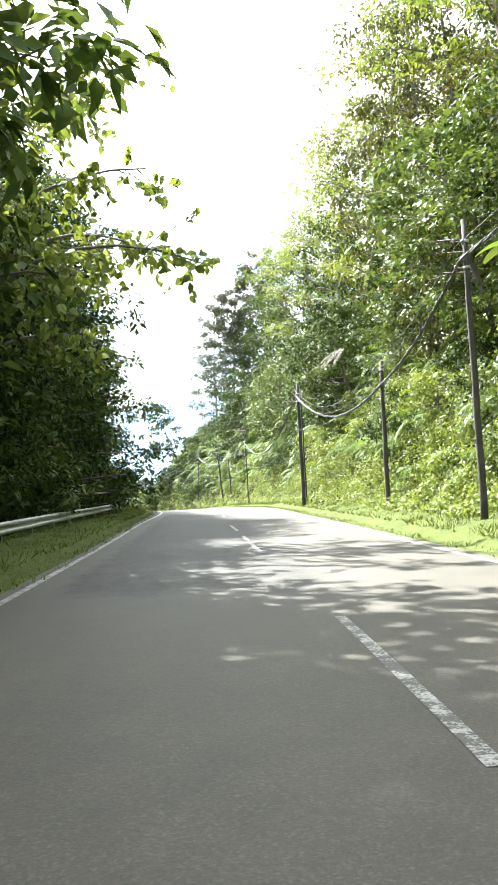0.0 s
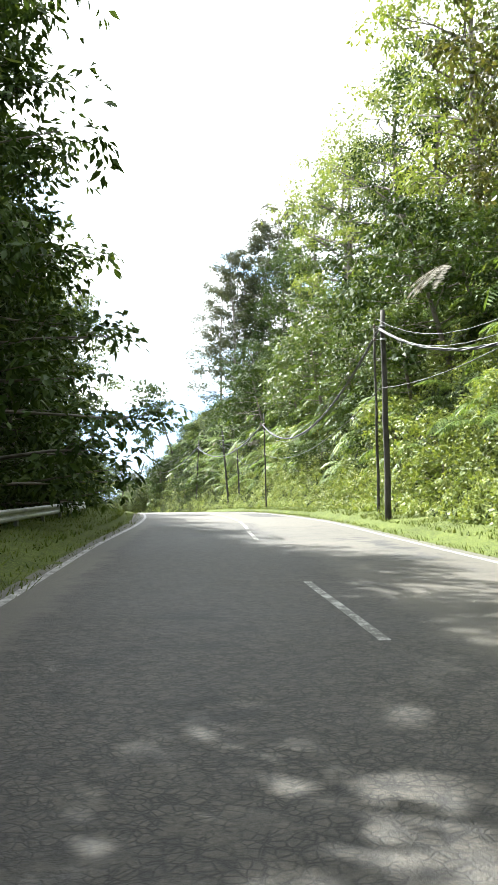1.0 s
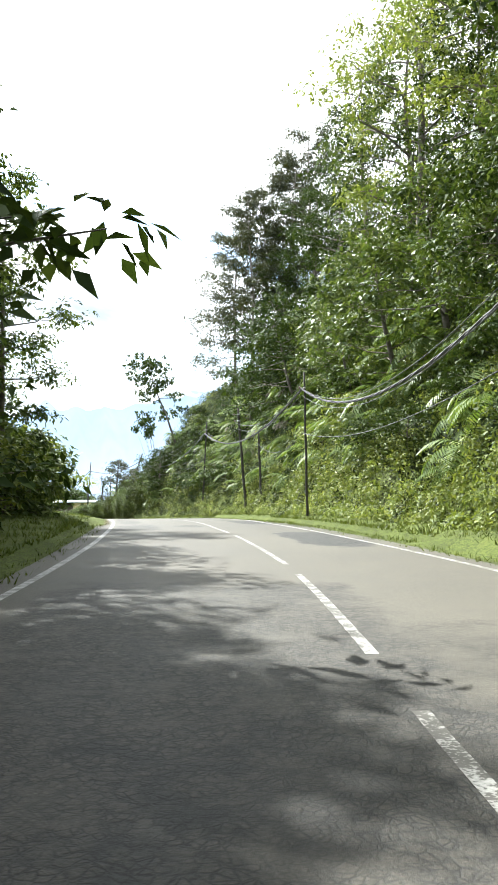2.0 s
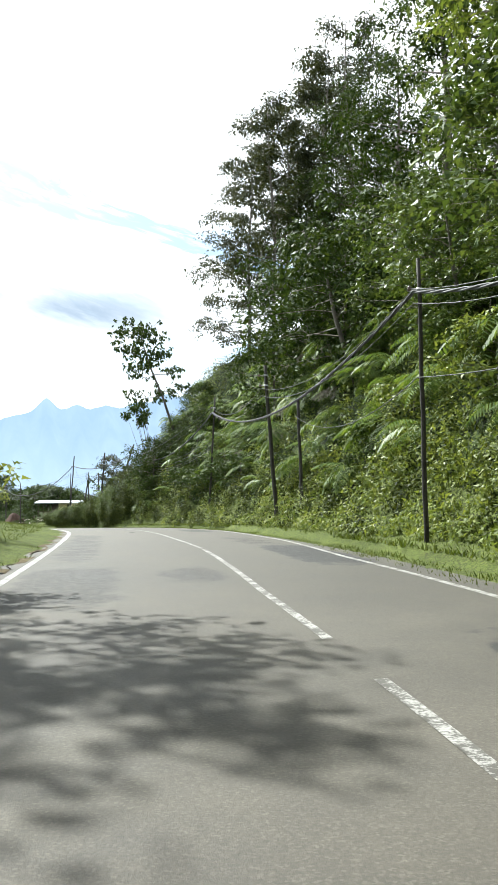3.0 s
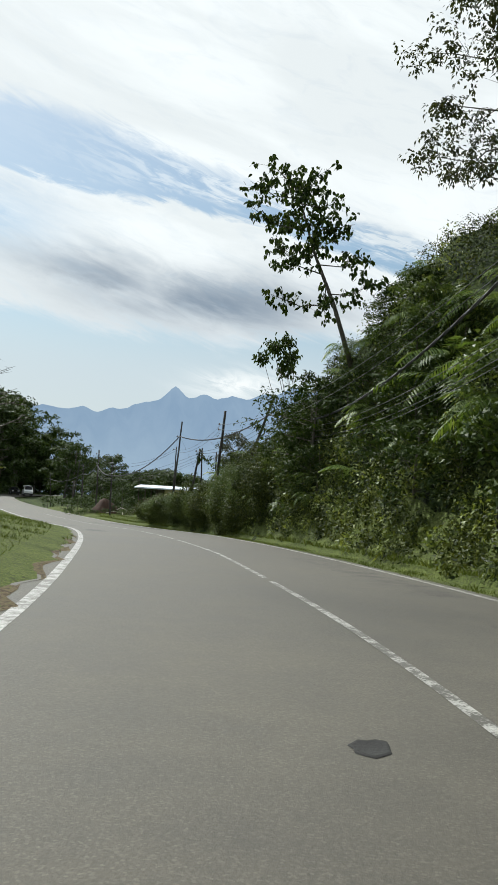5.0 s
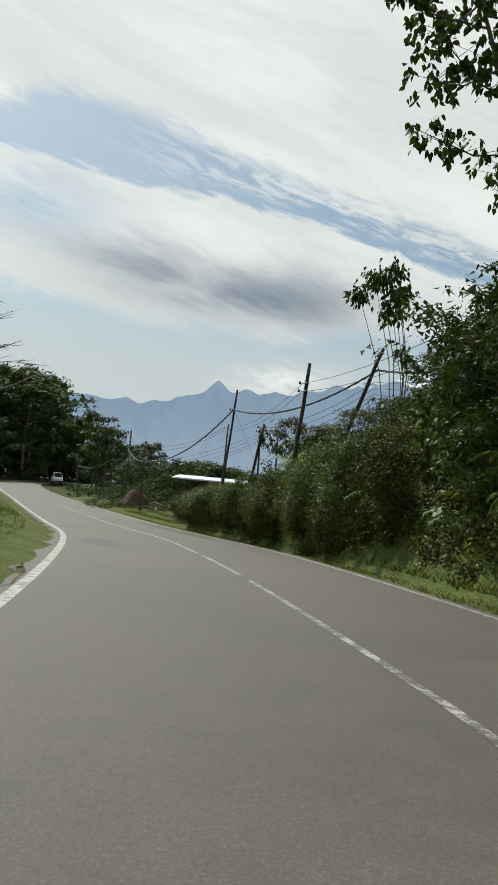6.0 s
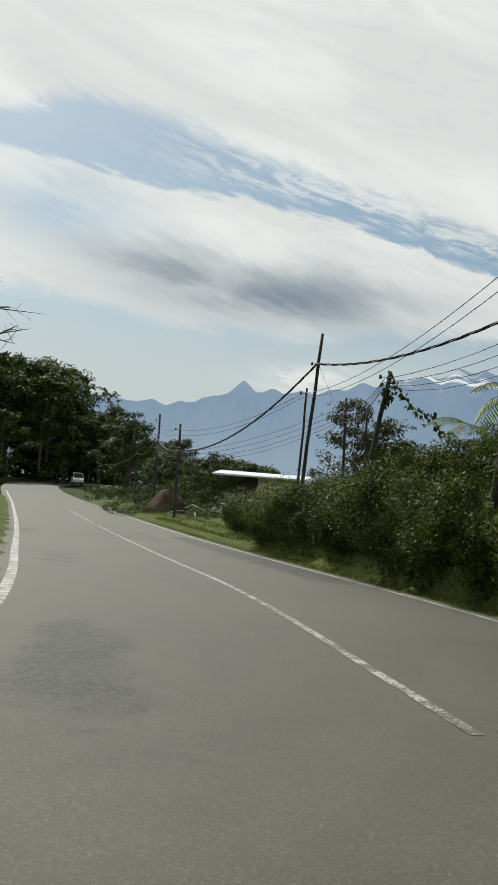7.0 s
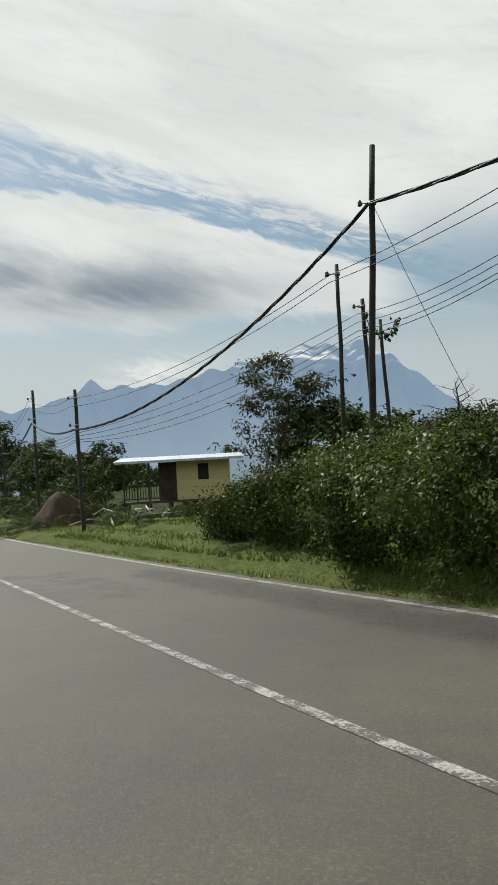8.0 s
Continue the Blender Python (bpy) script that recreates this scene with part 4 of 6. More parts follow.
# ---- shrubs, ferns and undergrowth ----
SHRUBS = []
for k, mat in enumerate((LEAF_MID, LEAF_DARK, LEAF_LIGHT)):
    SHRUBS.append(grow(rng, 1.7, 0.04, 0.05, 1.25, 14, 2200, 0.124, 0.42, mat, "round", 0.35, subs=2, fine=True))
SHRUBS.append(grow(rng, 1.7, 0.04, 0.05, 1.3, 16, 4200, 0.085, 0.42, LEAF_HEDGE, "round", 0.35, subs=2, fine=True))


def shrub(s, d, size, k=None, sink=0.15):
    x, y, _ = (float(v) for v in on_road(s, d))
    k = int(rng.integers(0, 3)) if k is None else k
    plant("shrub", SHRUBS[k], x, y, ground_z(x, y) - sink, size, rng.uniform(0, 360),
          ("leafy green shrub at the roadside", "dense dark green shrub at the roadside", "light green leafy shrub on the bank", "dense small-leaved dark green hedge shrub")[k], "shrub", "roadside shrubs", ("stem", "foliage"))


for k in range(18):                                   # on top of the hedge where the bank runs out
    s = 119 + 28 * (k + rng.uniform(0, 1)) / 18
    shrub(s, RIGHT_EDGE + 3.0 + rng.uniform(0, 3.5) + 0.04 * max(0, s - 135), rng.uniform(0.5, 0.8), 3)
for k in range(9):                                    # bushes standing in the hedge
    s = 118 + 27 * (k + rng.uniform(0, 1)) / 9
    shrub(s, RIGHT_EDGE + 2.4 + rng.uniform(0, 1.6), rng.uniform(0.6, 0.85) * float(np.interp(s, [118, 130, 146], [1.1, 0.9, 0.55])), int(rng.choice((1, 3, 3))))
for k in range(6):                                    # bushes at the open edge
    shrub(62 + 2.0 * k, LEFT_EDGE - 4.6 - rng.uniform(0, 1.5), rng.uniform(1.6, 2.1), int(rng.choice((0, 2))))
for s, d, size in ((103, -7.6, 1.3), (106, -8.6, 1.5), (100, -8.6, 1.1), (109, -8.0, 1.2)):
    shrub(s, d, size, 2)
for k in range(26):                                   # under the trees behind the guardrail
    shrub(4 + 66 * k / 26, LEFT_EDGE - 4.6 - rng.uniform(0, 2.5), rng.uniform(1.0, 1.7), int(rng.choice((0, 1, 1))))
for k in range(9):
    shrub(66 + 1.4 * k, LEFT_EDGE - 3.4 - rng.uniform(0, 1.6), rng.uniform(1.4, 2.0), int(rng.choice((0, 0, 2))))
for k in range(46):                                   # bushes that swell out of the bank
    s = 18 + 98 * (k + rng.uniform(0, 1)) / 46
    shrub(s, RIGHT_EDGE + float(np.interp(s, BANK_S, VERGE)) + rng.uniform(0.6, 4.2), rng.uniform(0.7, 1.3), int(rng.choice((0, 2, 2, 1) if s < 80 else (0, 1))), 0.3)
for k in range(14):                                   # along the crest where the ridge ends
    s = 103 + 16 * (k + rng.uniform(0, 1)) / 14
    shrub(s, RIGHT_EDGE + 3.2 + rng.uniform(0, 3.0), rng.uniform(0.5, 0.9), int(rng.choice((0, 1))), 0.3)
for s, d, size in ((118, -9.5, 1.3), (112, -11, 1.5), (125, -10.5, 1.4), (171, 6.5, 0.5), (176, 9, 0.8), (183, 7.5, 0.6)):
    shrub(s, d, size, 1)


for k in range(7):                                    # thicket below the far trees
    x, y = -80 - 3.2 * k, 213 + 2.5 * k
    plant("shrub", SHRUBS[1], x, y, ground_z(x, y) - 0.3, rng.uniform(2.2, 2.9), 50 * k, "dense dark green shrub at the roadside", "shrub", "roadside shrubs", ("stem", "foliage"))
for k in range(10):
    shrub(9 + 3.6 * k, LEFT_EDGE - 4.2 - rng.uniform(0, 1.0), rng.uniform(1.3, 1.8), int(rng.choice((0, 1))))


def bank_undergrowth():
    g = np.random.default_rng(31)
    n = 6000
    s = g.uniform(-4, 124, n)
    e = g.uniform(0, 1, n) ** 1.15 * 9.0 - 0.3
    e[:1500] = g.uniform(-0.15, 1.7, 1500)
    e *= np.interp(s, [0, 105, 125, 150], [1, 1, 0.75, 0.5])
    d = RIGHT_EDGE + np.interp(s, BANK_S, VERGE) + e + np.interp(s, [95, 108], [0.0, 0.4])
    x, y, _ = on_road(s, d)
    r = g.uniform(0.35, 0.85, n) * np.interp(e, [0, 1.5], [0.6, 1.0])
    x, y = x - 0.35 * r * np.interp(s, RUN, ACROSS[:, 0]), y - 0.35 * r * np.interp(s, RUN, ACROSS[:, 1])
    z = height(x, y) + 0.1 * r
    for name, mat, pick, leaf, lab in (("bank_undergrowth", LEAF_LIGHT, g.uniform(0, 1, n) < np.interp(s, [0, 45, 72, 90, 118, 150], [0.88, 0.88, 0.80, 0.38, 0.15, 0.1]), 0.115, "light green creepers and weeds covering the steep bank"),
                                       ("dark_undergrowth", LEAF_HEDGE, None, 0.10, "dark green weeds and creepers on the bank")):
        if pick is not None:
            chosen = pick
        else:
            pick = ~chosen
        c = np.stack([x, y, z], 1)[pick]
        rr = r[pick]
        per = 88
        o = unit(g.normal(0, 1, (len(c), per, 3)))
        o = o * g.uniform(0.55, 1.0, (len(c), per, 1))
        root = (c[:, None] + o * rr[:, None, None] * np.array([1, 1, 0.9])).reshape(-1, 3)
        way = g.normal(0, 1, o.shape)
        way = (way - 0.7 * o * (way * o).sum(2, keepdims=True) + 0.3 * o).reshape(-1, 3) - [0, 0, 0.35]
        m = len(root)
        tagged(new(name, small_leaves_mesh(name, root, way, o.reshape(-1, 3) + g.normal(0, 0.4, (m, 3)) + [0, 0, 0.4], leaf * g.uniform(0.6, 1.5, m), leaf * 0.6 * g.uniform(0.7, 1.2, m), mat)), lab, "undergrowth", kind="stuff")


bank_undergrowth()


def hedge():
    """Small leaves over a bushy face that bulges out above its dark foot."""
    g = np.random.default_rng(33)
    n = 1350
    s = g.uniform(117, 148.5, n)
    tall = np.interp(s, [117, 122, 130, 137, 144, 148.5], [3.3, 2.6, 2.3, 2.0, 1.5, 0.8]) * (1 + 0.26 * waves(s, s * 0.3, 1.6, 2.0) + 0.24 * waves(s, s * 0.2, 3.7, 1.0))
    w = 1.75 * g.uniform(0, 1, n)
    up = np.minimum(w, 1.0)
    e = np.interp(w, [0, 0.2, 0.45, 0.75, 1.0, 1.75], [0.25, 0.15, -0.1, -0.3, 0.2, 3.2]) - np.interp(s, [125, 131], [0.0, 0.3]) * np.interp(w, [0.4, 0.75, 1.2], [0, 1, 0]) + g.normal(0, 0.12, n) + 0.42 * waves(s, up * 2.5, 0.9, 5.0) + 0.35 * waves(s, up * 2.0, 2.3, 3.0)
    d = RIGHT_EDGE + np.interp(s, BANK_S, VERGE) - 0.08 + e
    x, y, z = on_road(s, d)
    floor = z + 0.15
    z = np.maximum(floor + up * tall, height(x, y) + 0.1)
    near_pole = (np.hypot(x + 17.6, y - 126.2) < 0.5) | (np.hypot(x + 20.65, y - 133.4) < 0.5)
    x, y, z, up = x[~near_pole], y[~near_pole], z[~near_pole], up[~near_pole]
    n = len(x)
    r = g.uniform(0.16, 0.62, n)
    # Lighter leaf colour on the upper clumps only, painted in as sunlit tops.
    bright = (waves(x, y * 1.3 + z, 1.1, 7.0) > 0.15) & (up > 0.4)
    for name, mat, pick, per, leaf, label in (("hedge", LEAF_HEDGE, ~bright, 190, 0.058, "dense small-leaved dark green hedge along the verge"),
                                              ("hedge_lit_tops", LEAF_MID, bright, 190, 0.060, "lighter green hedge leaves standing in for its sunlit tops")):
        c, rr = np.stack([x, y, z], 1)[pick], r[pick]
        o = unit(g.normal(0, 1, (len(c), per, 3))) * g.uniform(0.35, 1.0, (len(c), per, 1))
        root = (c[:, None] + o * rr[:, None, None]).reshape(-1, 3)
        way = g.normal(0, 1, o.shape)
        way = (way - 0.7 * o * (way * o).sum(2, keepdims=True) + 0.3 * o).reshape(-1, 3) - [0, 0, 0.35]
        m = len(root)
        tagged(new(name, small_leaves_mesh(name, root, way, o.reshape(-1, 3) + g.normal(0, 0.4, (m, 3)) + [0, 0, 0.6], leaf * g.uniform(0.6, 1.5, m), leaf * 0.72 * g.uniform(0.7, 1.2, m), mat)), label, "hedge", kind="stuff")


hedge()


def frond_mesh(length, pairs, pinna, seed, arch):
    """A fern frond along +x, arching up and over, with narrow leaflets on both sides."""
    g = np.random.default_rng(seed)
    u = np.linspace(0, 1, 8)
    curve = np.stack([length * (u - 0.18 * u ** 2), 0 * u, length * arch * (1.5 * u - 2.1 * u ** 2)], 1)
    rib = Shape().tube([tuple(p) for p in curve], list(np.linspace(0.018, 0.004, 8)), 3, False)
    w = np.repeat(np.linspace(0.14, 0.99, pairs), 2)
    side = np.tile([1.0, -1.0], pairs)
    root = np.stack([np.interp(w, u, curve[:, k]) for k in range(3)], 1)
    along = np.stack([np.interp(w, u, np.gradient(curve[:, k])) for k in range(3)], 1)
    along = unit(along)
    size = pinna * np.sin(np.pi * (0.12 + 0.84 * w)) ** 0.6 * g.uniform(0.9, 1.1, len(w))
    way = along * 0.45 + np.stack([0 * w, side, -0.35 + g.normal(0, 0.08, len(w))], 1)
    normal = np.tile([0.0, 0.0, 1.0], (len(w), 1))
    way = unit(way)
    sd = unit(np.cross(way, normal))
    wd = length / pairs * 0.46
    v = np.empty((len(w), 6, 3))
    for k, (f, q) in enumerate(((0, 0.6), (0, -0.6), (0.5, 1.0), (0.5, -1.0))):
        v[:, k] = root + way * (size * f)[:, None] + sd * (wd * 0.5 * q)
    v[:, 4] = root + way * (size * 1.0)[:, None] - [0, 0, 0.12] * size[:, None]
    v[:, 5] = v[:, 4]
    tri = []
    nv = len(rib.v)
    for i in range(len(w)):
        b = nv + 5 * i
        tri += [b, b + 1, b + 3, b, b + 3, b + 2, b + 2, b + 3, b + 4]
    verts = np.vstack([np.array([tuple(p) for p in rib.v]), v[:, :5].reshape(-1, 3)])
    quad = [(q[0], q[1], q[2], q[0], q[2], q[3]) for q in rib.f]
    return tri_mesh("frond", verts, np.array([i for q in quad for i in q] + tri), FERN)


FRONDS = [frond_mesh(2.0, 15, 0.50, 1, 0.30), frond_mesh(2.4, 17, 0.58, 2, 0.22), frond_mesh(1.7, 14, 0.44, 3, 0.36)]


def fern(s, e, size, z_up=0.0):
    d = RIGHT_EDGE + float(np.interp(s, BANK_S, VERGE)) + e
    x, y, _ = (float(v) for v in on_road(s, d))
    tx, ty = np.interp(s, RUN, ACROSS[:, 0]), np.interp(s, RUN, ACROSS[:, 1])
    toward = math.degrees(math.atan2(-ty, -tx))
    ob = base("fern", pose(x, y, ground_z(x, y) + z_up) @ Matrix.Scale(size, 4), "large green fern with arching fronds on the bank", "fern", "ferns on the bank")
    n = int(rng.integers(6, 9))
    for k in range(n):
        a = toward + (k - (n - 1) / 2) * 270 / n + rng.uniform(-16, 16)
        child("frond", FRONDS[int(rng.integers(0, 3))], ob, "", pose(0, 0, 0.15, rng.uniform(-14, 14), rng.uniform(-24, 20) + 12, a))


for k in range(140):
    s = 14 + 106 * (k + rng.uniform(0, 1)) / 150
    e = rng.uniform(0.9, 6.5) * float(np.interp(s, [16, 40, 110, 134], [0.8, 1, 1, 0.7]))
    fern(s, e, rng.uniform(0.5, 0.95) * float(np.interp(s, [16, 40, 65, 105, 120], [0.7, 0.85, 1.0, 1.0, 0.8])), 0.25)


def verge_grass():
    g = np.random.default_rng(41)
    parts = []
    for n, s0, s1, lo, hi in ((62000, -2, 172, RIGHT_EDGE + 0.22, None), (56000, 2, 175, LEFT_EDGE - 4.4, LEFT_EDGE - 0.26)):
        s = g.uniform(s0, s1, n)
        d = lo + np.interp(s, *NARROW) + (np.interp(s, BANK_S, VERGE) + 0.25 - np.interp(s, *NARROW)) * g.uniform(0, 1, n) if hi is None else g.uniform(lo, hi, n)
        parts.append(np.stack([s, d], 1))
    s, d = np.concatenate(parts).T
    x, y, _ = on_road(s, d)
    bare = (s > 70) & (s < 104) & (d < 0) & (d > LEFT_EDGE - 0.75) & (g.uniform(0, 1, len(s)) < 0.85)
    s, d, x, y = s[~bare], d[~bare], x[~bare], y[~bare]
    root = np.stack([x, y, height(x, y) - 0.02], 1)
    n = len(root)
    tuft = 0.5 + 0.5 * waves(x, y, 0.9, 4.0)
    tall = g.uniform(0.05, 0.15, n) * (0.7 + 0.8 * tuft)
    lean = g.normal(0, 0.5, (n, 3)) * tall[:, None]
    lean[:, 2] = tall
    a = g.uniform(0, 6.3, n)
    wide = np.stack([np.cos(a), np.sin(a), 0 * a], 1) * g.uniform(0.012, 0.03, n)[:, None]
    v = np.stack([root - wide, root + wide, root + lean], 1).reshape(-1, 3)
    tagged(new("verge_grass", tri_mesh("verge_grass", v, np.arange(3 * n), GRASS)), "short bright green grass on the road verges", "grass", kind="stuff")


verge_grass()

for s, e, size in ((84, 5.2, 1.3), (90, 4.6, 1.2), (97, 5.0, 1.3), (102, 5.6, 1.3), (107, 4.4, 1.2), (76, 5.6, 1.3), (44, 4.4, 1.3), (99, 3.0, 1.0), (93, 6.6, 1.3)):
    fern(s, e, size, 0.6)
for k in range(16):
    fern(101 + 18 * (k + rng.uniform(0, 1)) / 16, rng.uniform(0.6, 5.0), rng.uniform(0.5, 0.8), 0.4)
for k in range(120):                                  # the thick fern slope
    s = 24 + 72 * (k + rng.uniform(0, 1)) / 120
    fern(s, rng.uniform(0.9, 6.5), rng.uniform(0.5, 0.9), 0.4)
for k in range(56):                                   # long fronds that hang out of the bank
    s = 52 + 56 * (k + rng.uniform(0, 1)) / 56
    fern(s, rng.uniform(1.8, 6.0), rng.uniform(0.75, 1.15), 0.9)
for s, e, size in ((128.6, 1.7, 0.6), (130.2, 1.5, 0.5), (127.0, 2.0, 0.5)):
    fern(s, e, size, 0.9)
for k in range(8):
    fern(110 + 18 * (k + rng.uniform(0, 1)) / 8, rng.uniform(0.3, 1.2), rng.uniform(0.35, 0.5), 0.9)
# ---- pothole ----
def pothole(s, d, r):
    x, y, z = (float(q) for q in on_road(s, d))
    g = np.random.default_rng(4)
    n = 14
    rim = [r * (1 + g.normal(0, 0.14)) for _ in range(n)]
    v = [(0, 0, 0.002)]
    for f_, h in ((0.6, 0.003), (0.85, 0.006), (1.0, 0.010), (1.12, 0.003)):
        v += [(math.cos(6.283 * k / n) * rim[k] * f_, math.sin(6.283 * k / n) * rim[k] * f_ * 1.3, h) for k in range(n)]
    f = [(0, 1 + k, 1 + (k + 1) % n) for k in range(n)]
    for j in range(3):
        f += [(1 + j * n + k, 1 + (j + 1) * n + k, 1 + (j + 1) * n + (k + 1) % n, 1 + j * n + (k + 1) % n) for k in range(n)]
    ob = tagged(new("pothole", mesh_of("pothole", v, f, TAR, True)), "small dark tar-filled pothole in the asphalt", "pothole", kind="structure")
    ob.matrix_basis = pose(x, y, z)


TAR = plain("dark tar", (0.008, 0.008, 0.007), (0.018, 0.017, 0.016), 6.0, 0.95, 0, 40, 0.6)
pothole(86.85, -0.95, 0.10)


# ---- guardrail ----
def guardrail(s0, s1, d):
    ob = base("guardrail", pose(0, 0, 0), "grey steel guardrail with a corrugated beam on posts", "guardrail")
    sec = [(-0.02, 0.16), (0.05, 0.12), (0.05, 0.07), (-0.02, 0.02), (-0.02, -0.02), (0.05, -0.07), (0.05, -0.12), (-0.02, -0.16)]
    ss = np.arange(s0, s1 + 0.1, 1.0)
    v, f = [], []
    for s in ss:
        for o, h in sec + [(o - 0.006, h) for o, h in reversed(sec)]:
            x, y, z = on_road(s, d + o)
            v.append((x, y, z + 0.56 + h))
    m = 2 * len(sec)
    for i in range(len(ss) - 1):
        for k in range(m):
            f.append((i * m + k, i * m + (k + 1) % m, (i + 1) * m + (k + 1) % m, (i + 1) * m + k))
    f += [tuple(range(m)), tuple(reversed(range((len(ss) - 1) * m, len(ss) * m)))]
    child("beam", mesh_of("beam", v, f, STEEL), ob)
    post_me = Shape().box((-0.05, -0.06, -0.9), (0.05, 0.06, 0.72)).box((0.04, -0.05, 0.45), (0.10, 0.05, 0.68)).mesh("post", STEEL, False)
    for s in np.arange(s0 + 0.5, s1, 3.8):
        x, y, z = on_road(s, d - 0.12)
        a = math.degrees(math.atan2(*[np.interp(s, RUN, ACROSS[:, k]) for k in (1, 0)]))
        child("post", post_me, ob, "", pose(x, y, z, 0, 0, a))


guardrail(-6, 58, LEFT_EDGE - 2.78)


# ---- poles and cables ----
PORCELAIN = plain("brown glazed porcelain", (0.05, 0.03, 0.02), (0.10, 0.06, 0.04), 5, 0.3)


def utility_pole(foot, top, r, insulators=(), label="dark weathered wooden utility pole on the verge"):
    """A round tapered pole; insulators: how far below the top each one sits."""
    foot, top = Vector(foot), Vector(top)
    foot.z = min(foot.z, ground_z(foot.x, foot.y)) - 0.4
    ob = base("utility_pole", pose(*foot), label, "pole", "utility poles")
    axis = top - foot
    n = 9
    pts = [axis * (k / (n - 1)) + Vector((0.012 * math.sin(k * 2.1 + foot.x), 0.012 * math.cos(k * 1.7 + foot.y), 0)) for k in range(n)]
    child("shaft", Shape().tube(pts, [r * (1.0 - 0.28 * k / (n - 1)) for k in range(n)] , 12).mesh("shaft", POLE_WOOD), ob)
    across = Vector((float(np.interp(foot.y, LINE[:200, 1], ACROSS[:200, 0])), float(np.interp(foot.y, LINE[:200, 1], ACROSS[:200, 1])), 0))
    along = Vector((-across.y, across.x, 0))
    for k, d in enumerate(insulators):
        p = axis * (1 - d / axis.length)
        sh = Shape().tube([p - across * (r + 0.02), p - across * (r + 0.16)], 0.012, 6)
        sh.tube([p + Vector((0, 0, -0.03)), p + Vector((0, 0, 0.03))], r * 0.92 + 0.008, 12)
        arm = child("bracket", sh.mesh("bracket", STEEL), ob, "rusty steel band and arm")
        q = p - across * (r + 0.16)
        bell = [(0.0, 0.035), (0.03, 0.05), (0.045, 0.03), (0.07, 0.045), (0.10, 0.028), (0.12, 0.012)]
        child("insulator", Shape().tube([q + Vector((0, 0, h - 0.05)) for h, _ in bell], [w for _, w in bell], 9).mesh("insulator", PORCELAIN), arm, "brown glazed insulator")
    return ob


for foot, top, r, ins in (((5.1, 17.9, 1.0), (5.12, 17.85, 7.5), 0.085, (0.5, 1.1)), ((4.72, 27.9, 1.2), (4.85, 28.2, 6.25), 0.09, (0.3,)),
                          ((2.85, 42.1, 1.5), (2.83, 42.1, 7.77), 0.10, (0.5, 0.9)), ((3.3, 46.5, 1.6), (3.3, 46.5, 8.2), 0.055, ()),
                          ((0.06, 69.3, 2.0), (-0.02, 69.1, 8.0), 0.055, (0.65,)), ((-2.48, 85.4, 2.0), (-3.0, 84.4, 8.5), 0.092, (0.4, 0.8)),
                          ((-1.61, 83.2, 2.2), (-1.8, 82.9, 6.9), 0.075, ()), ((-6.06, 99.4, 2.0), (-5.6, 98.2, 9.16), 0.068, (0.6,)),
                          ((-17.34, 126.5, 2.0), (-16.9, 126.5, 8.1), 0.09, (0.75, 1.05)), ((-16.05, 126.9, 4.0), (-14.3, 126.7, 8.85), 0.09, (0.2,)),
                          ((-20.45, 133.6, 2.0), (-19.7, 133.4, 6.3), 0.08, (0.1,)), ((-23.2, 140.4, 1.0), (-22.7, 140.4, 8.74), 0.075, (1.1,)),
                          ((-23.5, 142.0, 1.0), (-23.4, 142.05, 6.97), 0.055, (0.2,)), ((-22.3, 147.0, 1.0), (-22.5, 147.0, 7.3), 0.075, (0.2,)),
                          ((-21.6, 149.5, 1.0), (-21.8, 149.5, 7.2), 0.07, ()), ((-32.15, 153.9, 1.0), (-32.4, 154.4, 6.32), 0.085, (0.3, 1.3)),
                          ((-37.0, 164.0, 1.0), (-37.1, 164.0, 7.67), 0.09, (0.4, 1.4)), ((-43.0, 176.0, 1.0), (-43.2, 176.3, 6.6), 0.09, (0.3,)),
                          ((-45.0, 178.0, 1.0), (-44.3, 178.0, 7.0), 0.08, ()), ((-49.5, 186.0, 1.0), (-48.6, 186.2, 6.2), 0.09, ()), ((-53.5, 192.5, 1.0), (-53.9, 192.3, 5.6), 0.08, ())):
    utility_pole(foot, top, r, ins)
utility_pole((-6.85, 113.2, 8.6), (-6.8, 113.0, 11.2), 0.085, (), "short broken wooden post on the ridge")
utility_pole((-5.9, 114.0, 8.8), (-5.9, 114.0, 11.0), 0.06, (), "short broken wooden post on the ridge")


def hang_line(points, sags, step=1.2):
    out = []
    for a, b, sag in zip(points[:-1], points[1:], sags):
        a, b = Vector(a), Vector(b)
        n = max(6, int((b - a).length / step))
        for k in range(n):
            u = k / n
            out.append(a.lerp(b, u) - Vector((0, 0, 4 * sag * u * (1 - u))))
    return out + [Vector(points[-1])]


def overhead_cable(points, sags, r, twisted=False):
    line = hang_line(points, sags, 0.35 if twisted else 1.2)
    if not twisted:
        return tagged(new("overhead_wire", Shape().tube(line, r, 5, False).mesh("overhead_wire", CABLE)), "thin black overhead wire strung between the poles", "cable", "overhead wires")
    ob = base("bundled_cable", pose(0, 0, 0), "thick twisted black overhead cable between the poles", "cable")
    for k in range(3):
        strand = [p + Vector((math.cos(i * 0.85 + k * 2.1) * r * 0.9, 0, math.sin(i * 0.85 + k * 2.1) * r * 0.9)) for i, p in enumerate(line)]
        child("strand", Shape().tube(strand, r * 0.72, 5, False).mesh("strand", CABLE), ob)
    return ob


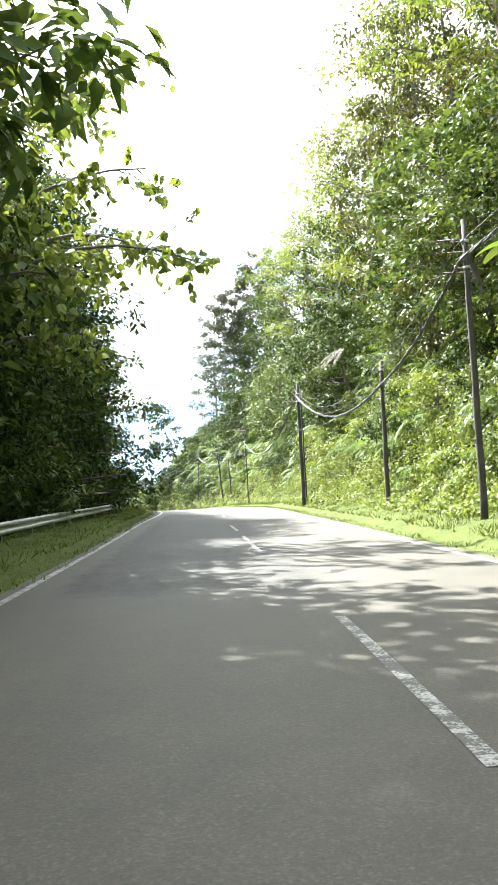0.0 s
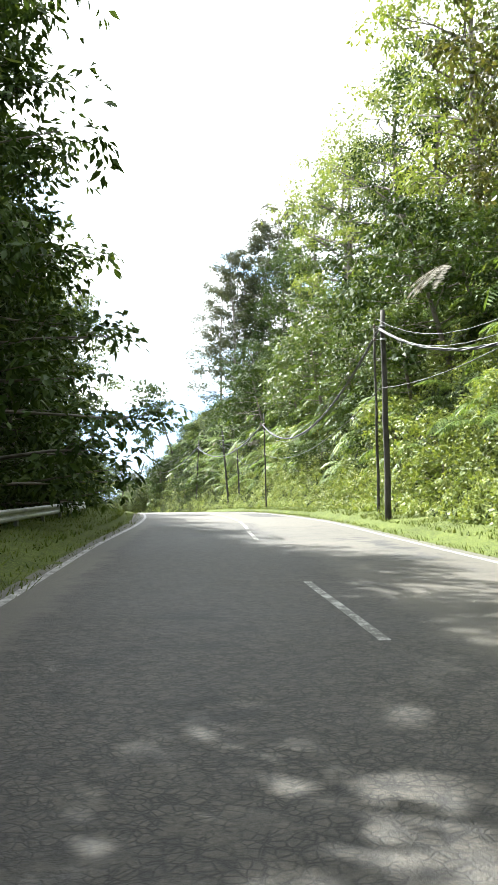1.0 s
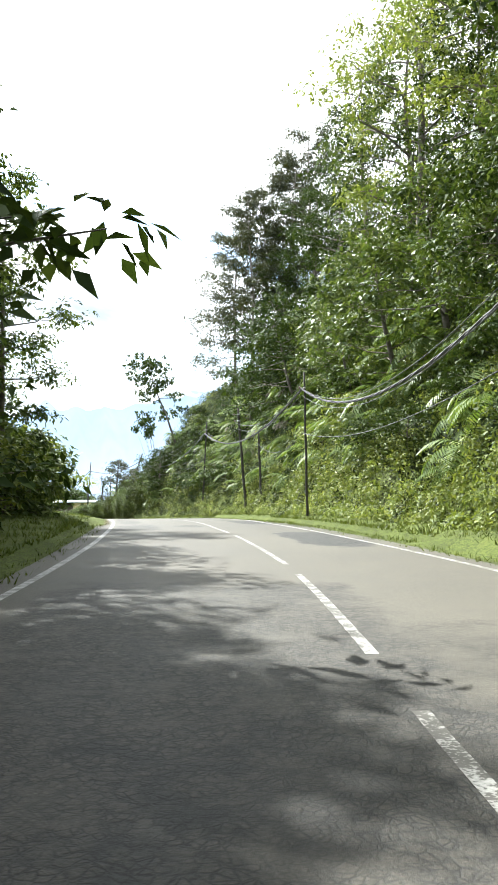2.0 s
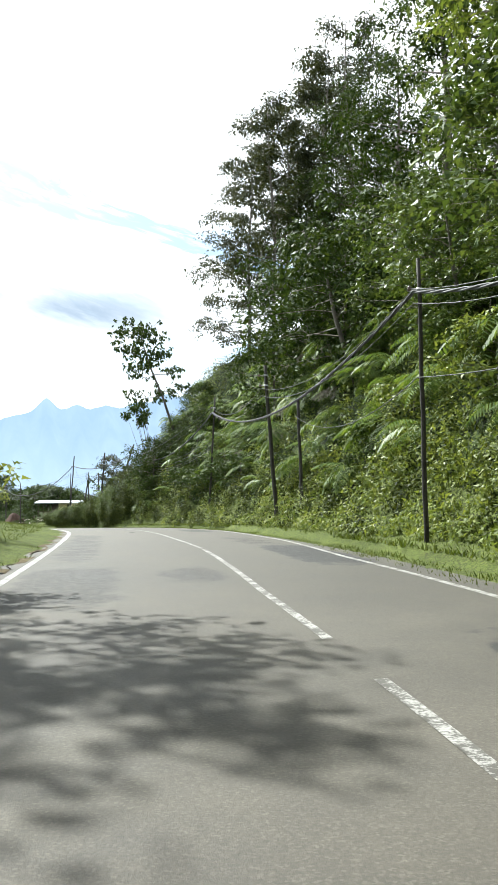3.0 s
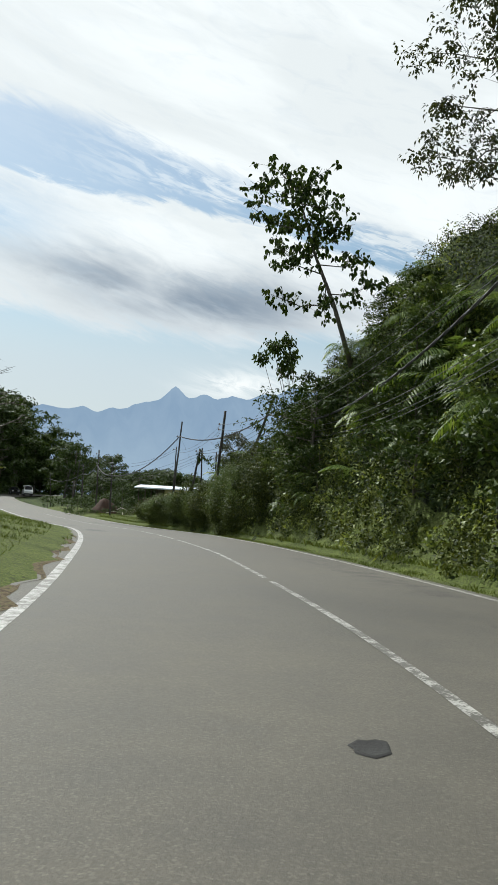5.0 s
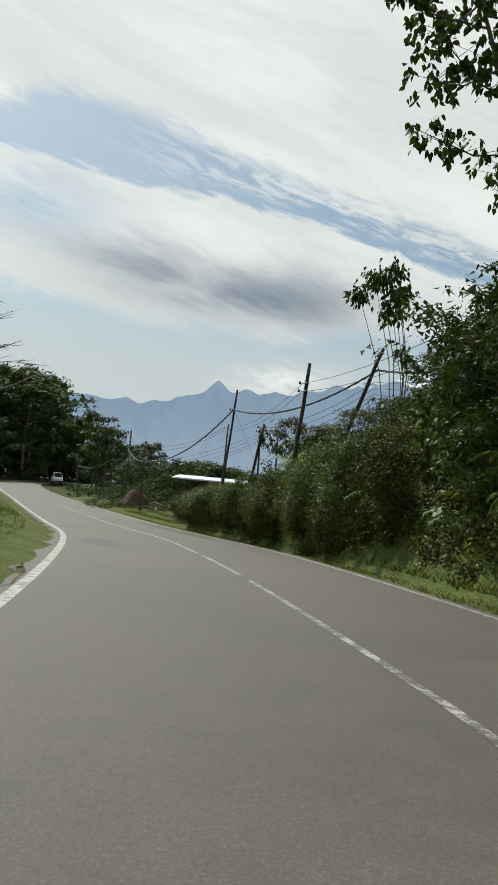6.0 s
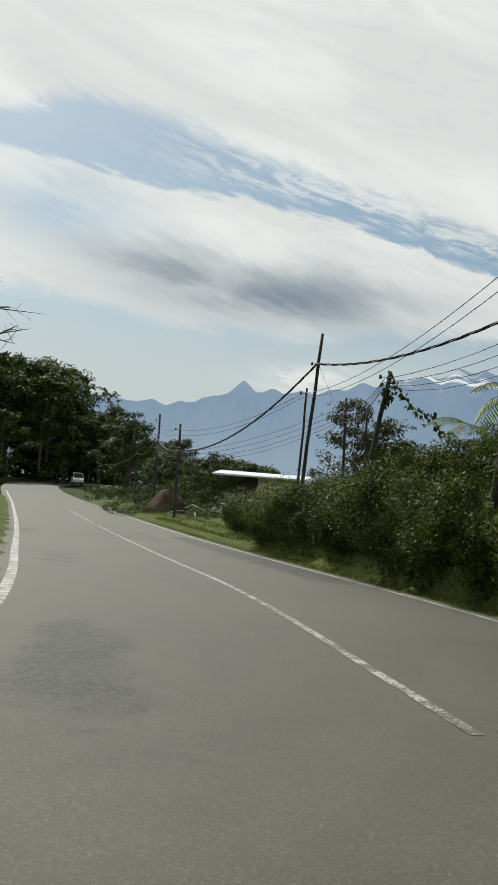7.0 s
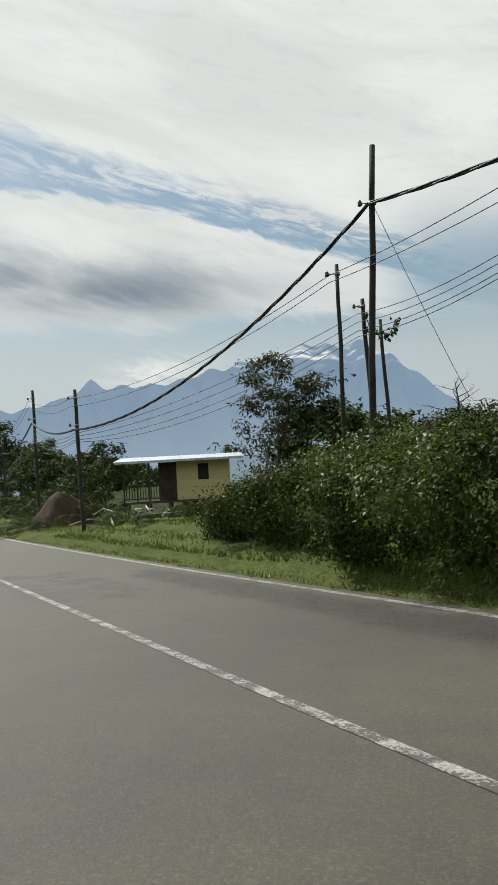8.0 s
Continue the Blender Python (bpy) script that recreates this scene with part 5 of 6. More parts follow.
overhead_cable([(6.2, -14, 7.2), (5.0, 17.85, 6.6), (4.75, 28.1, 5.4), (2.72, 42.1, 7.2), (-0.12, 69.1, 7.3), (-5.75, 98.3, 8.3), (-14.42, 126.7, 8.05), (-22.82, 140.4, 7.65), (-32.5, 154.3, 4.85), (-37.2, 164.0, 6.1), (-43.2, 176.2, 5.4), (-53.9, 192.3, 4.8)],
               [0.8, 0.3, 1.1, 1.9, 1.4, 1.5, 0.75, 0.95, 0.3, 0.5, 0.6], 0.028, True)
for k, (dz, sag) in enumerate(((0.0, 0.75), (-0.3, 0.85))):
    overhead_cable([(5.6, -14, 7.0 + dz), (4.9, 17.9, 6.9 + dz), (4.65, 28.1, 6.2 + dz), (2.65, 42.1, 7.5 + dz), (-0.14, 69.1, 7.35 + dz), (-3.15, 84.5, 7.6 + dz), (-5.8, 98.3, 8.6 + dz), (-17.1, 126.5, 7.35 + dz),
                    (-23.58, 142.05, 6.75 + dz * 0.5), (-32.6, 154.35, 6.0 + dz), (-37.3, 164.0, 7.2 + dz), (-43.4, 176.2, 6.2 + dz)], [sag, 0.3, 1.2, 1.9, 0.7, 0.7, sag + 0.2, 0.5, 0.5, 0.3, 0.3], 0.009)
for k, dz in enumerate((0.0, -0.22, -0.45, -0.6)):
    overhead_cable([(-5.7, 98.3, 7.0 + dz), (-14.5, 126.7, 7.6 + dz), (-19.85, 133.4, 6.15 + dz * 0.4), (-22.65, 147.0, 6.9 + dz), (-32.5, 154.3, 4.7 + dz * 0.5), (-37.2, 164, 5.9 + dz)], [1.0, 0.35 + 0.1 * k, 0.4, 0.35 + 0.1 * k, 0.4], 0.010)
overhead_cable([(4.7, 28.15, 5.6), (2.7, 42.1, 5.4), (-0.1, 69.1, 5.5), (-1.9, 82.9, 6.3)], [0.5, 1.0, 0.7], 0.010)
overhead_cable([(-22.75, 140.4, 7.6), (-21.0, 141.5, 4.0)], [0.05], 0.006)


# ---- plants by the poles ----
def banana(x, y, z0, size):
    """Broad ribbon leaves arching out from one stem."""
    g = np.random.default_rng(3)
    ob = base("banana_plant", pose(x, y, z0) @ Matrix.Scale(size, 4), "banana plant with long broad green leaves on the bank", "plant")
    child("stem", Shape().tube([(0, 0, -0.6), (0, 0, 0.5), (0.05, 0, 1.1)], [0.12, 0.10, 0.06], 8).mesh("stem", BARK), ob)
    for k in range(7):
        a, rise = k * 0.95 + 2.2, 0.9 - 0.12 * k
        v, f = [], []
        for i in range(9):
            u = i / 8
            c = Vector((math.cos(a) * 1.6 * u, math.sin(a) * 1.6 * u, 1.0 + rise * 1.4 * u - 1.15 * u * u))
            w = 0.26 * math.sin(math.pi * (0.08 + 0.88 * u)) ** 0.6
            s_ = Vector((-math.sin(a), math.cos(a), 0))
            v += [c + s_ * w + Vector((0, 0, 0.35 * w)), c, c - s_ * w + Vector((0, 0, 0.35 * w))]
        for i in range(8):
            q = 3 * i
            f += [(q, q + 1, q + 4, q + 3), (q + 1, q + 2, q + 5, q + 4)]
        child("leaf", mesh_of("leaf", v, f, FERN if k % 3 else LEAF_MID, True), ob)


banana(6.5, 17.8, 5.9, 0.75)
dead = frond_mesh(2.2, 22, 0.36, 9, 0.10)
dead.materials[0] = DEAD_LEAF
hung = [(5.9, 46.0, 10.4, 190), (-0.3, 96.5, 11.5, 200), (0.2, 100.5, 12.5, 215)]
for s, e in ((86, 3.2), (89, 4.4), (91.5, 2.6), (94, 3.8), (97, 2.4), (100, 4.0), (83, 4.6)):
    x, y, _ = (float(v) for v in on_road(s, RIGHT_EDGE + float(np.interp(s, BANK_S, VERGE)) + e))
    hung.append((x - 0.3, y, ground_z(x, y) + 0.7, 195 + 9 * (s % 4)))
for x, y, z, a0 in hung:
    ob = base("dead_fern", pose(x, y, z) @ Matrix.Scale(0.62 if y > 60 else 1.0, 4), "withered grey-brown fern fronds hanging on the bank", "fern")
    for k in range(6):
        child("frond", dead, ob, "", pose(0, 0, 0, 10 * k - 30, 28 + 5 * (k % 3), a0 + 16 * (k - 2.5)))


def hanging_vine(points, n, label):
    g = np.random.default_rng(12)
    ob = base("hanging_vine", pose(0, 0, 0), label, "vine")
    line = hang_line(points, [0.25] * (len(points) - 1), 0.3)
    child("stem", Shape().tube(line, 0.014, 4, False).mesh("stem", BARK), ob)
    k = g.integers(0, len(line), n)
    root = np.array([tuple(line[i]) for i in k]) + g.normal(0, 0.06, (n, 3))
    child("foliage", leaves_mesh("foliage", root, g.normal(0, 0.5, (n, 3)) - [0, 0, 0.5], g.normal(0, 1, (n, 3)), 0.16, 0.11, LEAF_DARK), ob)


hanging_vine([(-19.75, 133.4, 5.6), (-19.7, 133.4, 6.3), (-18.6, 134.0, 5.3), (-17.6, 134.8, 4.7)], 190, "leafy vine trailing from the leaning pole")
hanging_vine([(-22.45, 147.0, 6.9), (-22.1, 146.8, 6.4), (-21.7, 146.6, 6.6)], 60, "tangle of dry vine caught on the wires")

# ---- hut on stilts ----
YELLOW_BOARD = plain("faded yellow painted board", (0.52, 0.41, 0.19), (0.70, 0.57, 0.30), 2.5, 0.8, 0, 25, 0.3)
DARK_BOARD = plain("dark weathered board", (0.045, 0.033, 0.024), (0.11, 0.08, 0.058), 3.0, 0.9, 0, 25, 0.5)
ROOFING = plain("pale zinc roofing", (0.42, 0.46, 0.50), (0.66, 0.69, 0.72), 0.8, 0.38, 0.5, 30, 0.1)
# Near-black colour standing in for the darkness inside and below the hut.
GLOOM = plain("painted darkness of unlit hollows", (0.014, 0.011, 0.009), (0.03, 0.024, 0.02), 2.0, 0.9)


def hut(x, y, z, turn):
    """Floor at z; the closed room to the right, an open porch to the left; the front looks along -y."""
    ob = base("hut", pose(x, y, z, 0, 0, turn), "small yellow board hut on stilts with a zinc roof", "house")
    gz = ground_z(x, y) - z - 0.4
    room0, room1, deep, hi = 0.0, 2.85, 2.6, 2.05
    boards = 15
    w = (room1 - room0) / boards
    plank = Shape().box((0.004, -0.012, 0), (w - 0.004, 0.014, hi)).mesh("board", YELLOW_BOARD, False)
    front = child("front_wall", Shape().box((room0, 0.02, 0), (room1, 0.05, hi)).mesh("front_wall", YELLOW_BOARD, False), ob, "front wall of faded yellow upright boards")
    for k in range(boards):
        if 6 <= k < 9:
            lo = Shape().box((0.004, -0.012, 0), (w - 0.004, 0.014, 1.02)).mesh("board", YELLOW_BOARD, False)
            child("board", lo, front, "", pose(k * w, 0, 0))
            child("board", Shape().box((0.004, -0.012, 0), (w - 0.004, 0.014, 0.18)).mesh("board", YELLOW_BOARD, False), front, "", pose(k * w, 0, 1.87))
        else:
            child("board", plank, front, "", pose(k * w, (k % 3) * 0.003, 0))
    win = child("window", Shape().box((6 * w, -0.002, 1.02), (9 * w, 0.018, 1.87)).mesh("window", GLOOM, False), ob, "small square unlit window opening")
    fr = Shape()
    for lo, hi2 in (((6 * w - 0.05, -0.04, 0.97), (9 * w + 0.05, -0.014, 1.02)), ((6 * w - 0.05, -0.04, 1.87), (9 * w + 0.05, -0.014, 1.92)), ((6 * w - 0.05, -0.04, 1.02), (6 * w, -0.014, 1.87)), ((9 * w, -0.04, 1.02), (9 * w + 0.05, -0.014, 1.87))):
        fr.box(lo, hi2)
    child("frame", fr.mesh("frame", YELLOW_BOARD, False), win)
    sides = Shape().box((room0, 0.05, 0), (room0 + 0.03, deep, hi)).box((room1 - 0.03, 0.05, 0), (room1, deep, hi)).box((room0, deep, 0), (room1, deep + 0.03, hi))
    child("side_wall", sides.mesh("side_wall", DARK_BOARD, False), ob, "dark weathered side and back walls")
    child("porch_wall", Shape().box((-0.95, 0.55, 0), (-0.02, 0.60, hi)).mesh("porch_wall", DARK_BOARD, False), ob, "dark board wall behind the porch")
    child("floor", Shape().box((-2.9, -0.05, -0.12), (room1, deep, -0.005)).mesh("floor", DARK_BOARD, False), ob)
    roof = Shape()
    cols = 46
    for k in range(cols + 1):
        xx = -3.25 + (room1 + 0.75 + 3.25) * k / cols
        h = 0.018 if k % 2 else 0.0
        for yy, zz in ((-0.75, hi + 0.08 + h), (deep + 0.5, hi + 0.42 + h)):
            roof.v += [Vector((xx, yy, zz)), Vector((xx, yy, zz - 0.02))]
    for k in range(cols):
        q = 4 * k
        roof.f += [(q, q + 4, q + 6, q + 2), (q + 1, q + 3, q + 7, q + 5), (q, q + 1, q + 5, q + 4), (q + 2, q + 6, q + 7, q + 3)]
    roof.f += [(0, 2, 3, 1), (4 * cols, 4 * cols + 1, 4 * cols + 3, 4 * cols + 2)]
    rf = child("roof", roof.mesh("roof", ROOFING, False), ob, "pale corrugated zinc sheet roof")
    child("fascia", Shape().box((-3.2, -0.74, hi - 0.03), (room1 + 0.7, -0.715, hi + 0.07)).mesh("fascia", ROOFING, False), rf)
    for k, xx in enumerate((-2.85, -2.15, -1.5, -0.95, -0.05)):
        child("porch_post", Shape().box((xx, 0.0, 0), (xx + 0.08, 0.08, hi + 0.05)).mesh("porch_post", DARK_BOARD, False), ob)
    rail = child("railing", Shape().box((-2.9, -0.02, 0.82), (0.0, 0.03, 0.90)).box((-2.9, -0.02, 0.12), (0.0, 0.03, 0.18)).mesh("railing", DARK_BOARD, False), ob, "dark wooden porch railing")
    bal = Shape().box((0, 0, 0.18), (0.045, 0.02, 0.82)).mesh("baluster", DARK_BOARD, False)
    for k in range(20):
        child("baluster", bal, rail, "", pose(-2.85 + 0.145 * k, 0, 0))
    for xx in (-2.8, -1.6, -0.4, 0.3, 1.4, 2.7):
        for yy in (0.1, 2.3):
            child("stilt", Shape().tube([(xx, yy, gz), (xx, yy, -0.12)], 0.06, 7).mesh("stilt", DARK_BOARD), ob)
    child("brace", Shape().tube([(-3.0, -0.2, gz + 0.5), (-1.3, -0.1, 0.0)], 0.045, 6).mesh("brace", BARK), ob)
    # Dark sheet added below the floor in place of the shade there.
    child("underside_shade", Shape().box((0.2, 1.2, gz), (2.8, 1.24, -0.12)).mesh("underside_shade", GLOOM, False), ob, "dark screen standing in for the shade below the floor")


hut(-31.0, 168.6, 1.95, 6.0)

# ---- clutter by the hut ----
EARTH = plain("bare red brown earth", (0.036, 0.020, 0.013), (0.085, 0.048, 0.032), 2.6, 0.95, 0, 18, 0.9)


def mound(x, y, rx, ry, h):
    v, f = [], []
    n, m = 40, 16
    g = np.random.default_rng(8)
    for j in range(m + 1):
        for i in range(n):
            u, a = j / m, 2 * math.pi * i / n
            k = 1 + 0.16 * math.sin(3 * a + 1) + 0.08 * math.sin(7 * a) + g.normal(0, 0.03)
            px, py = math.cos(a) * rx * u * k, math.sin(a) * ry * u * k
            lump = 0.16 * float(waves(px, py, 0.55, 3.0)) + 0.07 * float(waves(px, py, 0.2, 6.0)) + (g.normal(0, 0.018) if j else 0)
            v.append((px, py, h * (1 - u ** 1.45) + lump * (1 - 0.5 * u) - 0.3 * u))
    for j in range(m):
        for i in range(n):
            f.append((j * n + i, (j + 1) * n + i, (j + 1) * n + (i + 1) % n, j * n + (i + 1) % n))
    ob = tagged(new("earth_mound", mesh_of("earth_mound", v, f, EARTH, True)), "bare red-brown heap of earth by the pole", "mound")
    ob.matrix_basis = pose(x, y, ground_z(x, y))


mound(-34.9, 160.4, 1.8, 1.2, 1.5)
for x, y, size in ((-37.5, 162.5, 0.7), (-36.2, 159.4, 0.45), (-33.6, 160.4, 0.6), (-40.5, 168, 0.9), (-36.9, 169.5, 1.3), (-43.5, 173, 0.8), (-33.9, 158.2, 0.4), (-34.9, 157.6, 0.35), (-36.6, 158.2, 0.4), (-38.2, 159.6, 0.45), (-47.5, 180, 0.7), (-51.5, 186.5, 0.8)):
    plant("shrub", SHRUBS[1], x, y, ground_z(x, y) - 0.15, size, 50 * x, "dense dark green shrub at the roadside", "shrub", "roadside shrubs", ("stem", "foliage"))
for x, y, size in ((-38.5, 173.5, 0.9), (-36.2, 175.5, 0.9), (-33.8, 174.5, 0.9), (-31.2, 176.0, 1.6), (-28.6, 175.0, 1.5), (-26.2, 172.5, 1.3), (-40.6, 176.5, 1.1)):
    plant("shrub", SHRUBS[1], x, y, ground_z(x, y) - 0.15, size, 50 * x, "dense dark green shrub behind the hut", "shrub", "shrubs behind the hut", ("stem", "foliage"))
for k in range(26):                                   # weeds between the road and the hut
    s = 146 + 30 * (k + rng.uniform(0, 1)) / 26
    shrub(s, RIGHT_EDGE + float(np.interp(s, [146, 160, 176], [2.6, 3.2, 3.4])) + rng.uniform(0, 2.8), rng.uniform(0.22, 0.42), int(rng.choice((0, 1, 3))), 0.08)
PALE_WOOD = plain("pale stripped wood", (0.32, 0.28, 0.22), (0.58, 0.53, 0.45), 4, 0.8, 0, 30, 0.4)
g = np.random.default_rng(17)
for k in range(16):
    x, y = -30.6 + g.normal(0, 1.1), 156.6 + g.normal(0, 0.7)
    a, n = g.uniform(0, 3.1), g.uniform(0.7, 1.9)
    z = ground_z(x, y) + 0.08 + 0.05 * (k % 4)
    p = [Vector((x + math.cos(a) * n * u, y + math.sin(a) * n * u, z + 0.18 * math.sin(2.5 * u) + 0.05 * g.normal())) for u in (0, 0.35, 0.7, 1)]
    r = g.uniform(0.02, 0.06)
    tagged(new("cut_branch", Shape().tube(p, [r, r * 0.9, r * 0.7, r * 0.5], 7).mesh("cut_branch", PALE_WOOD)), "pale cut branch lying on the verge", "branch", "cut branches")
for k in range(5):
    x, y = -27.6 + 0.5 * k, 163.4 + 0.3 * k
    tagged(new("timber", Shape().box((-1.3, -0.09, 0), (1.3, 0.09, 0.06), pose(x, y, ground_z(x, y) + 0.08 + 0.07 * (k % 3), 0, 0, 8 * k - 12)).mesh("timber", DARK_BOARD, False)), "old sawn plank lying by the hut", "plank", "planks by the hut")


# ---- vehicles beyond the bend ----
WHITE_PAINT = plain("white car paint", (0.62, 0.62, 0.60), (0.74, 0.74, 0.72), 1.0, 0.3, 0, 20, 0.05)
BLACK_PAINT = plain("black car paint", (0.012, 0.012, 0.014), (0.022, 0.022, 0.025), 1.0, 0.25, 0, 20, 0.05)
TYRE = plain("tyre rubber", (0.012, 0.012, 0.012), (0.028, 0.028, 0.028), 6, 0.9)
DARK_GLASS = plain("dark tinted glass", (0.010, 0.012, 0.014), (0.016, 0.018, 0.020), 1, 0.06)
LAMP_GLASS = plain("clear headlamp glass", (0.55, 0.55, 0.53), (0.70, 0.70, 0.68), 8, 0.15)


def body_of(outline, half, tuck):
    """A body from a side outline (x ahead, z up), narrower at the top."""
    v, f = [], []
    zs = [p[1] for p in outline]
    lo, hi = min(zs), max(zs)
    for side in (-1, 1):
        for xx, zz in outline:
            v.append((xx, side * (half - tuck * max(0, (zz - lo) / (hi - lo) - 0.45)), zz))
    n = len(outline)
    for k in range(n):
        f.append((k, (k + 1) % n, n + (k + 1) % n, n + k))
    f += [tuple(reversed(range(n))), tuple(range(n, 2 * n))]
    return v, f


def vehicle(name, x, y, turn, outline, half, paint, wheels, wheel_r, panes, label, category):
    z = float(road_place(x, y)[2][0])
    ob = base(name, pose(x, y, z, 0, 0, turn), label, category)
    v, f = body_of(outline, half, 0.42)
    bm = bmesh.new()
    vs = [bm.verts.new(p) for p in v]
    for q in f:
        bm.faces.new([vs[k] for k in q])
    bmesh.ops.recalc_face_normals(bm, faces=bm.faces)
    bmesh.ops.bevel(bm, geom=list(bm.edges), offset=0.05, segments=2, affect="EDGES")
    part("body", bm, paint, ob)
    for q in panes:
        bm = bmesh.new()
        vs = [bm.verts.new(p) for p in q]
        bm.faces.new(vs)
        bmesh.ops.solidify(bm, geom=bm.faces[:], thickness=0.02)
        part("window", bm, DARK_GLASS, ob, "dark tinted window")
    for wx in wheels:
        for side in (-1, 1):
            w = child("wheel", Shape().tube([(wx, side * (half - 0.2), wheel_r), (wx, side * (half + 0.01), wheel_r)], wheel_r, 18).mesh("wheel", TYRE), ob)
            child("rim", Shape().tube([(wx, side * (half - 0.02), wheel_r), (wx, side * (half + 0.025), wheel_r)], wheel_r * 0.6, 14).mesh("rim", STEEL), w)
    nose = max(p[0] for p in outline)
    for side in (-1, 1):
        child("headlight", Shape().box((nose - 0.06, side * (half - 0.32) - 0.16, 0.66), (nose + 0.03, side * (half - 0.32) + 0.16, 0.84)).mesh("headlight", LAMP_GLASS, False), ob, "clear headlight")
    child("bumper", Shape().box((nose - 0.1, -half + 0.06, 0.30), (nose + 0.06, half - 0.06, 0.50)).mesh("bumper", TYRE, False), ob, "dark bumper")
    child("number_plate", Shape().box((nose + 0.06, -0.24, 0.36), (nose + 0.075, 0.24, 0.47)).mesh("number_plate", TYRE, False), ob)


van_line = [(-2.2, 0.3), (2.15, 0.3), (2.25, 0.9), (1.75, 1.15), (1.2, 1.95), (-2.1, 2.0), (-2.25, 1.2)]
vehicle("van", -75.0, 233.0, -60, van_line, 0.85, WHITE_PAINT, (-1.4, 1.45), 0.32,
        [[(1.78, -0.72, 1.18), (1.78, 0.72, 1.18), (1.27, 0.60, 1.88), (1.27, -0.60, 1.88)], [(1.5, 0.845, 1.2), (-1.9, 0.845, 1.2), (-1.9, 0.665, 1.8), (1.2, 0.665, 1.8)], [(1.5, -0.845, 1.2), (-1.9, -0.845, 1.2), (-1.9, -0.665, 1.8), (1.2, -0.665, 1.8)]],
        "white minivan standing on the road beyond the bend", "van")
car_line = [(-2.1, 0.3), (2.05, 0.3), (2.15, 0.75), (1.1, 0.95), (0.35, 1.45), (-1.5, 1.5), (-2.15, 0.95)]
vehicle("car", -78.6, 235.0, -58, car_line, 0.84, BLACK_PAINT, (-1.3, 1.35), 0.31,
        [[(1.06, -0.70, 0.98), (1.06, 0.70, 0.98), (0.42, 0.55, 1.42), (0.42, -0.55, 1.42)], [(0.9, 0.80, 0.98), (-1.6, 0.80, 0.98), (-1.4, 0.62, 1.40), (0.35, 0.62, 1.40)]],
        "black car standing on the road beyond the bend", "car")


# ---- mountains ----
def painted_haze_material(name, low, high, strength, mist=None):
    """A far range with haze painted into its glowing colour, paler at its foot; mist: the height of the cloud painted
    on at the summit.
    """
    m = bpy.data.materials.new(name)
    m.use_nodes = True
    t = m.node_tree
    t.nodes.clear()
    place = t.nodes.new("ShaderNodeNewGeometry").outputs["Position"]
    split = t.nodes.new("ShaderNodeSeparateXYZ")
    link(t, place, split.inputs[0])
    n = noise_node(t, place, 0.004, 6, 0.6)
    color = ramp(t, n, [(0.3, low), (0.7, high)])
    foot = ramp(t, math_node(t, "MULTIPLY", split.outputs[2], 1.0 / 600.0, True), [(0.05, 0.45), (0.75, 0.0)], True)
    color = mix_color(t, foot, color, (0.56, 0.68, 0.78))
    if mist:
        stretch = t.nodes.new("ShaderNodeMapping")
        stretch.inputs["Scale"].default_value = (0.0016, 0.0016, 0.011)
        link(t, place, stretch.inputs["Vector"])
        wisp = noise_node(t, stretch.outputs[0], 2.2, 6, 0.6, 0.8)
        off = math_node(t, "DIVIDE", math_node(t, "SUBTRACT", split.outputs[2], mist), 42.0)
        band = math_node(t, "POWER", 2.72, math_node(t, "MULTIPLY", math_node(t, "MULTIPLY", off, off), -1.0))
        color = mix_color(t, math_node(t, "MULTIPLY", band, ramp(t, wisp, [(0.46, 0.0), (0.60, 1.0)], True)), color, (1.25, 1.25, 1.22))
    # Emission: the range glows in its haze colour, whatever the sun does.
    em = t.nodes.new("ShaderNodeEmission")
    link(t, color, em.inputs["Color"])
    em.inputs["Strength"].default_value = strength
    out = t.nodes.new("ShaderNodeOutputMaterial")
    link(t, em.outputs[0], out.inputs["Surface"])
    return m


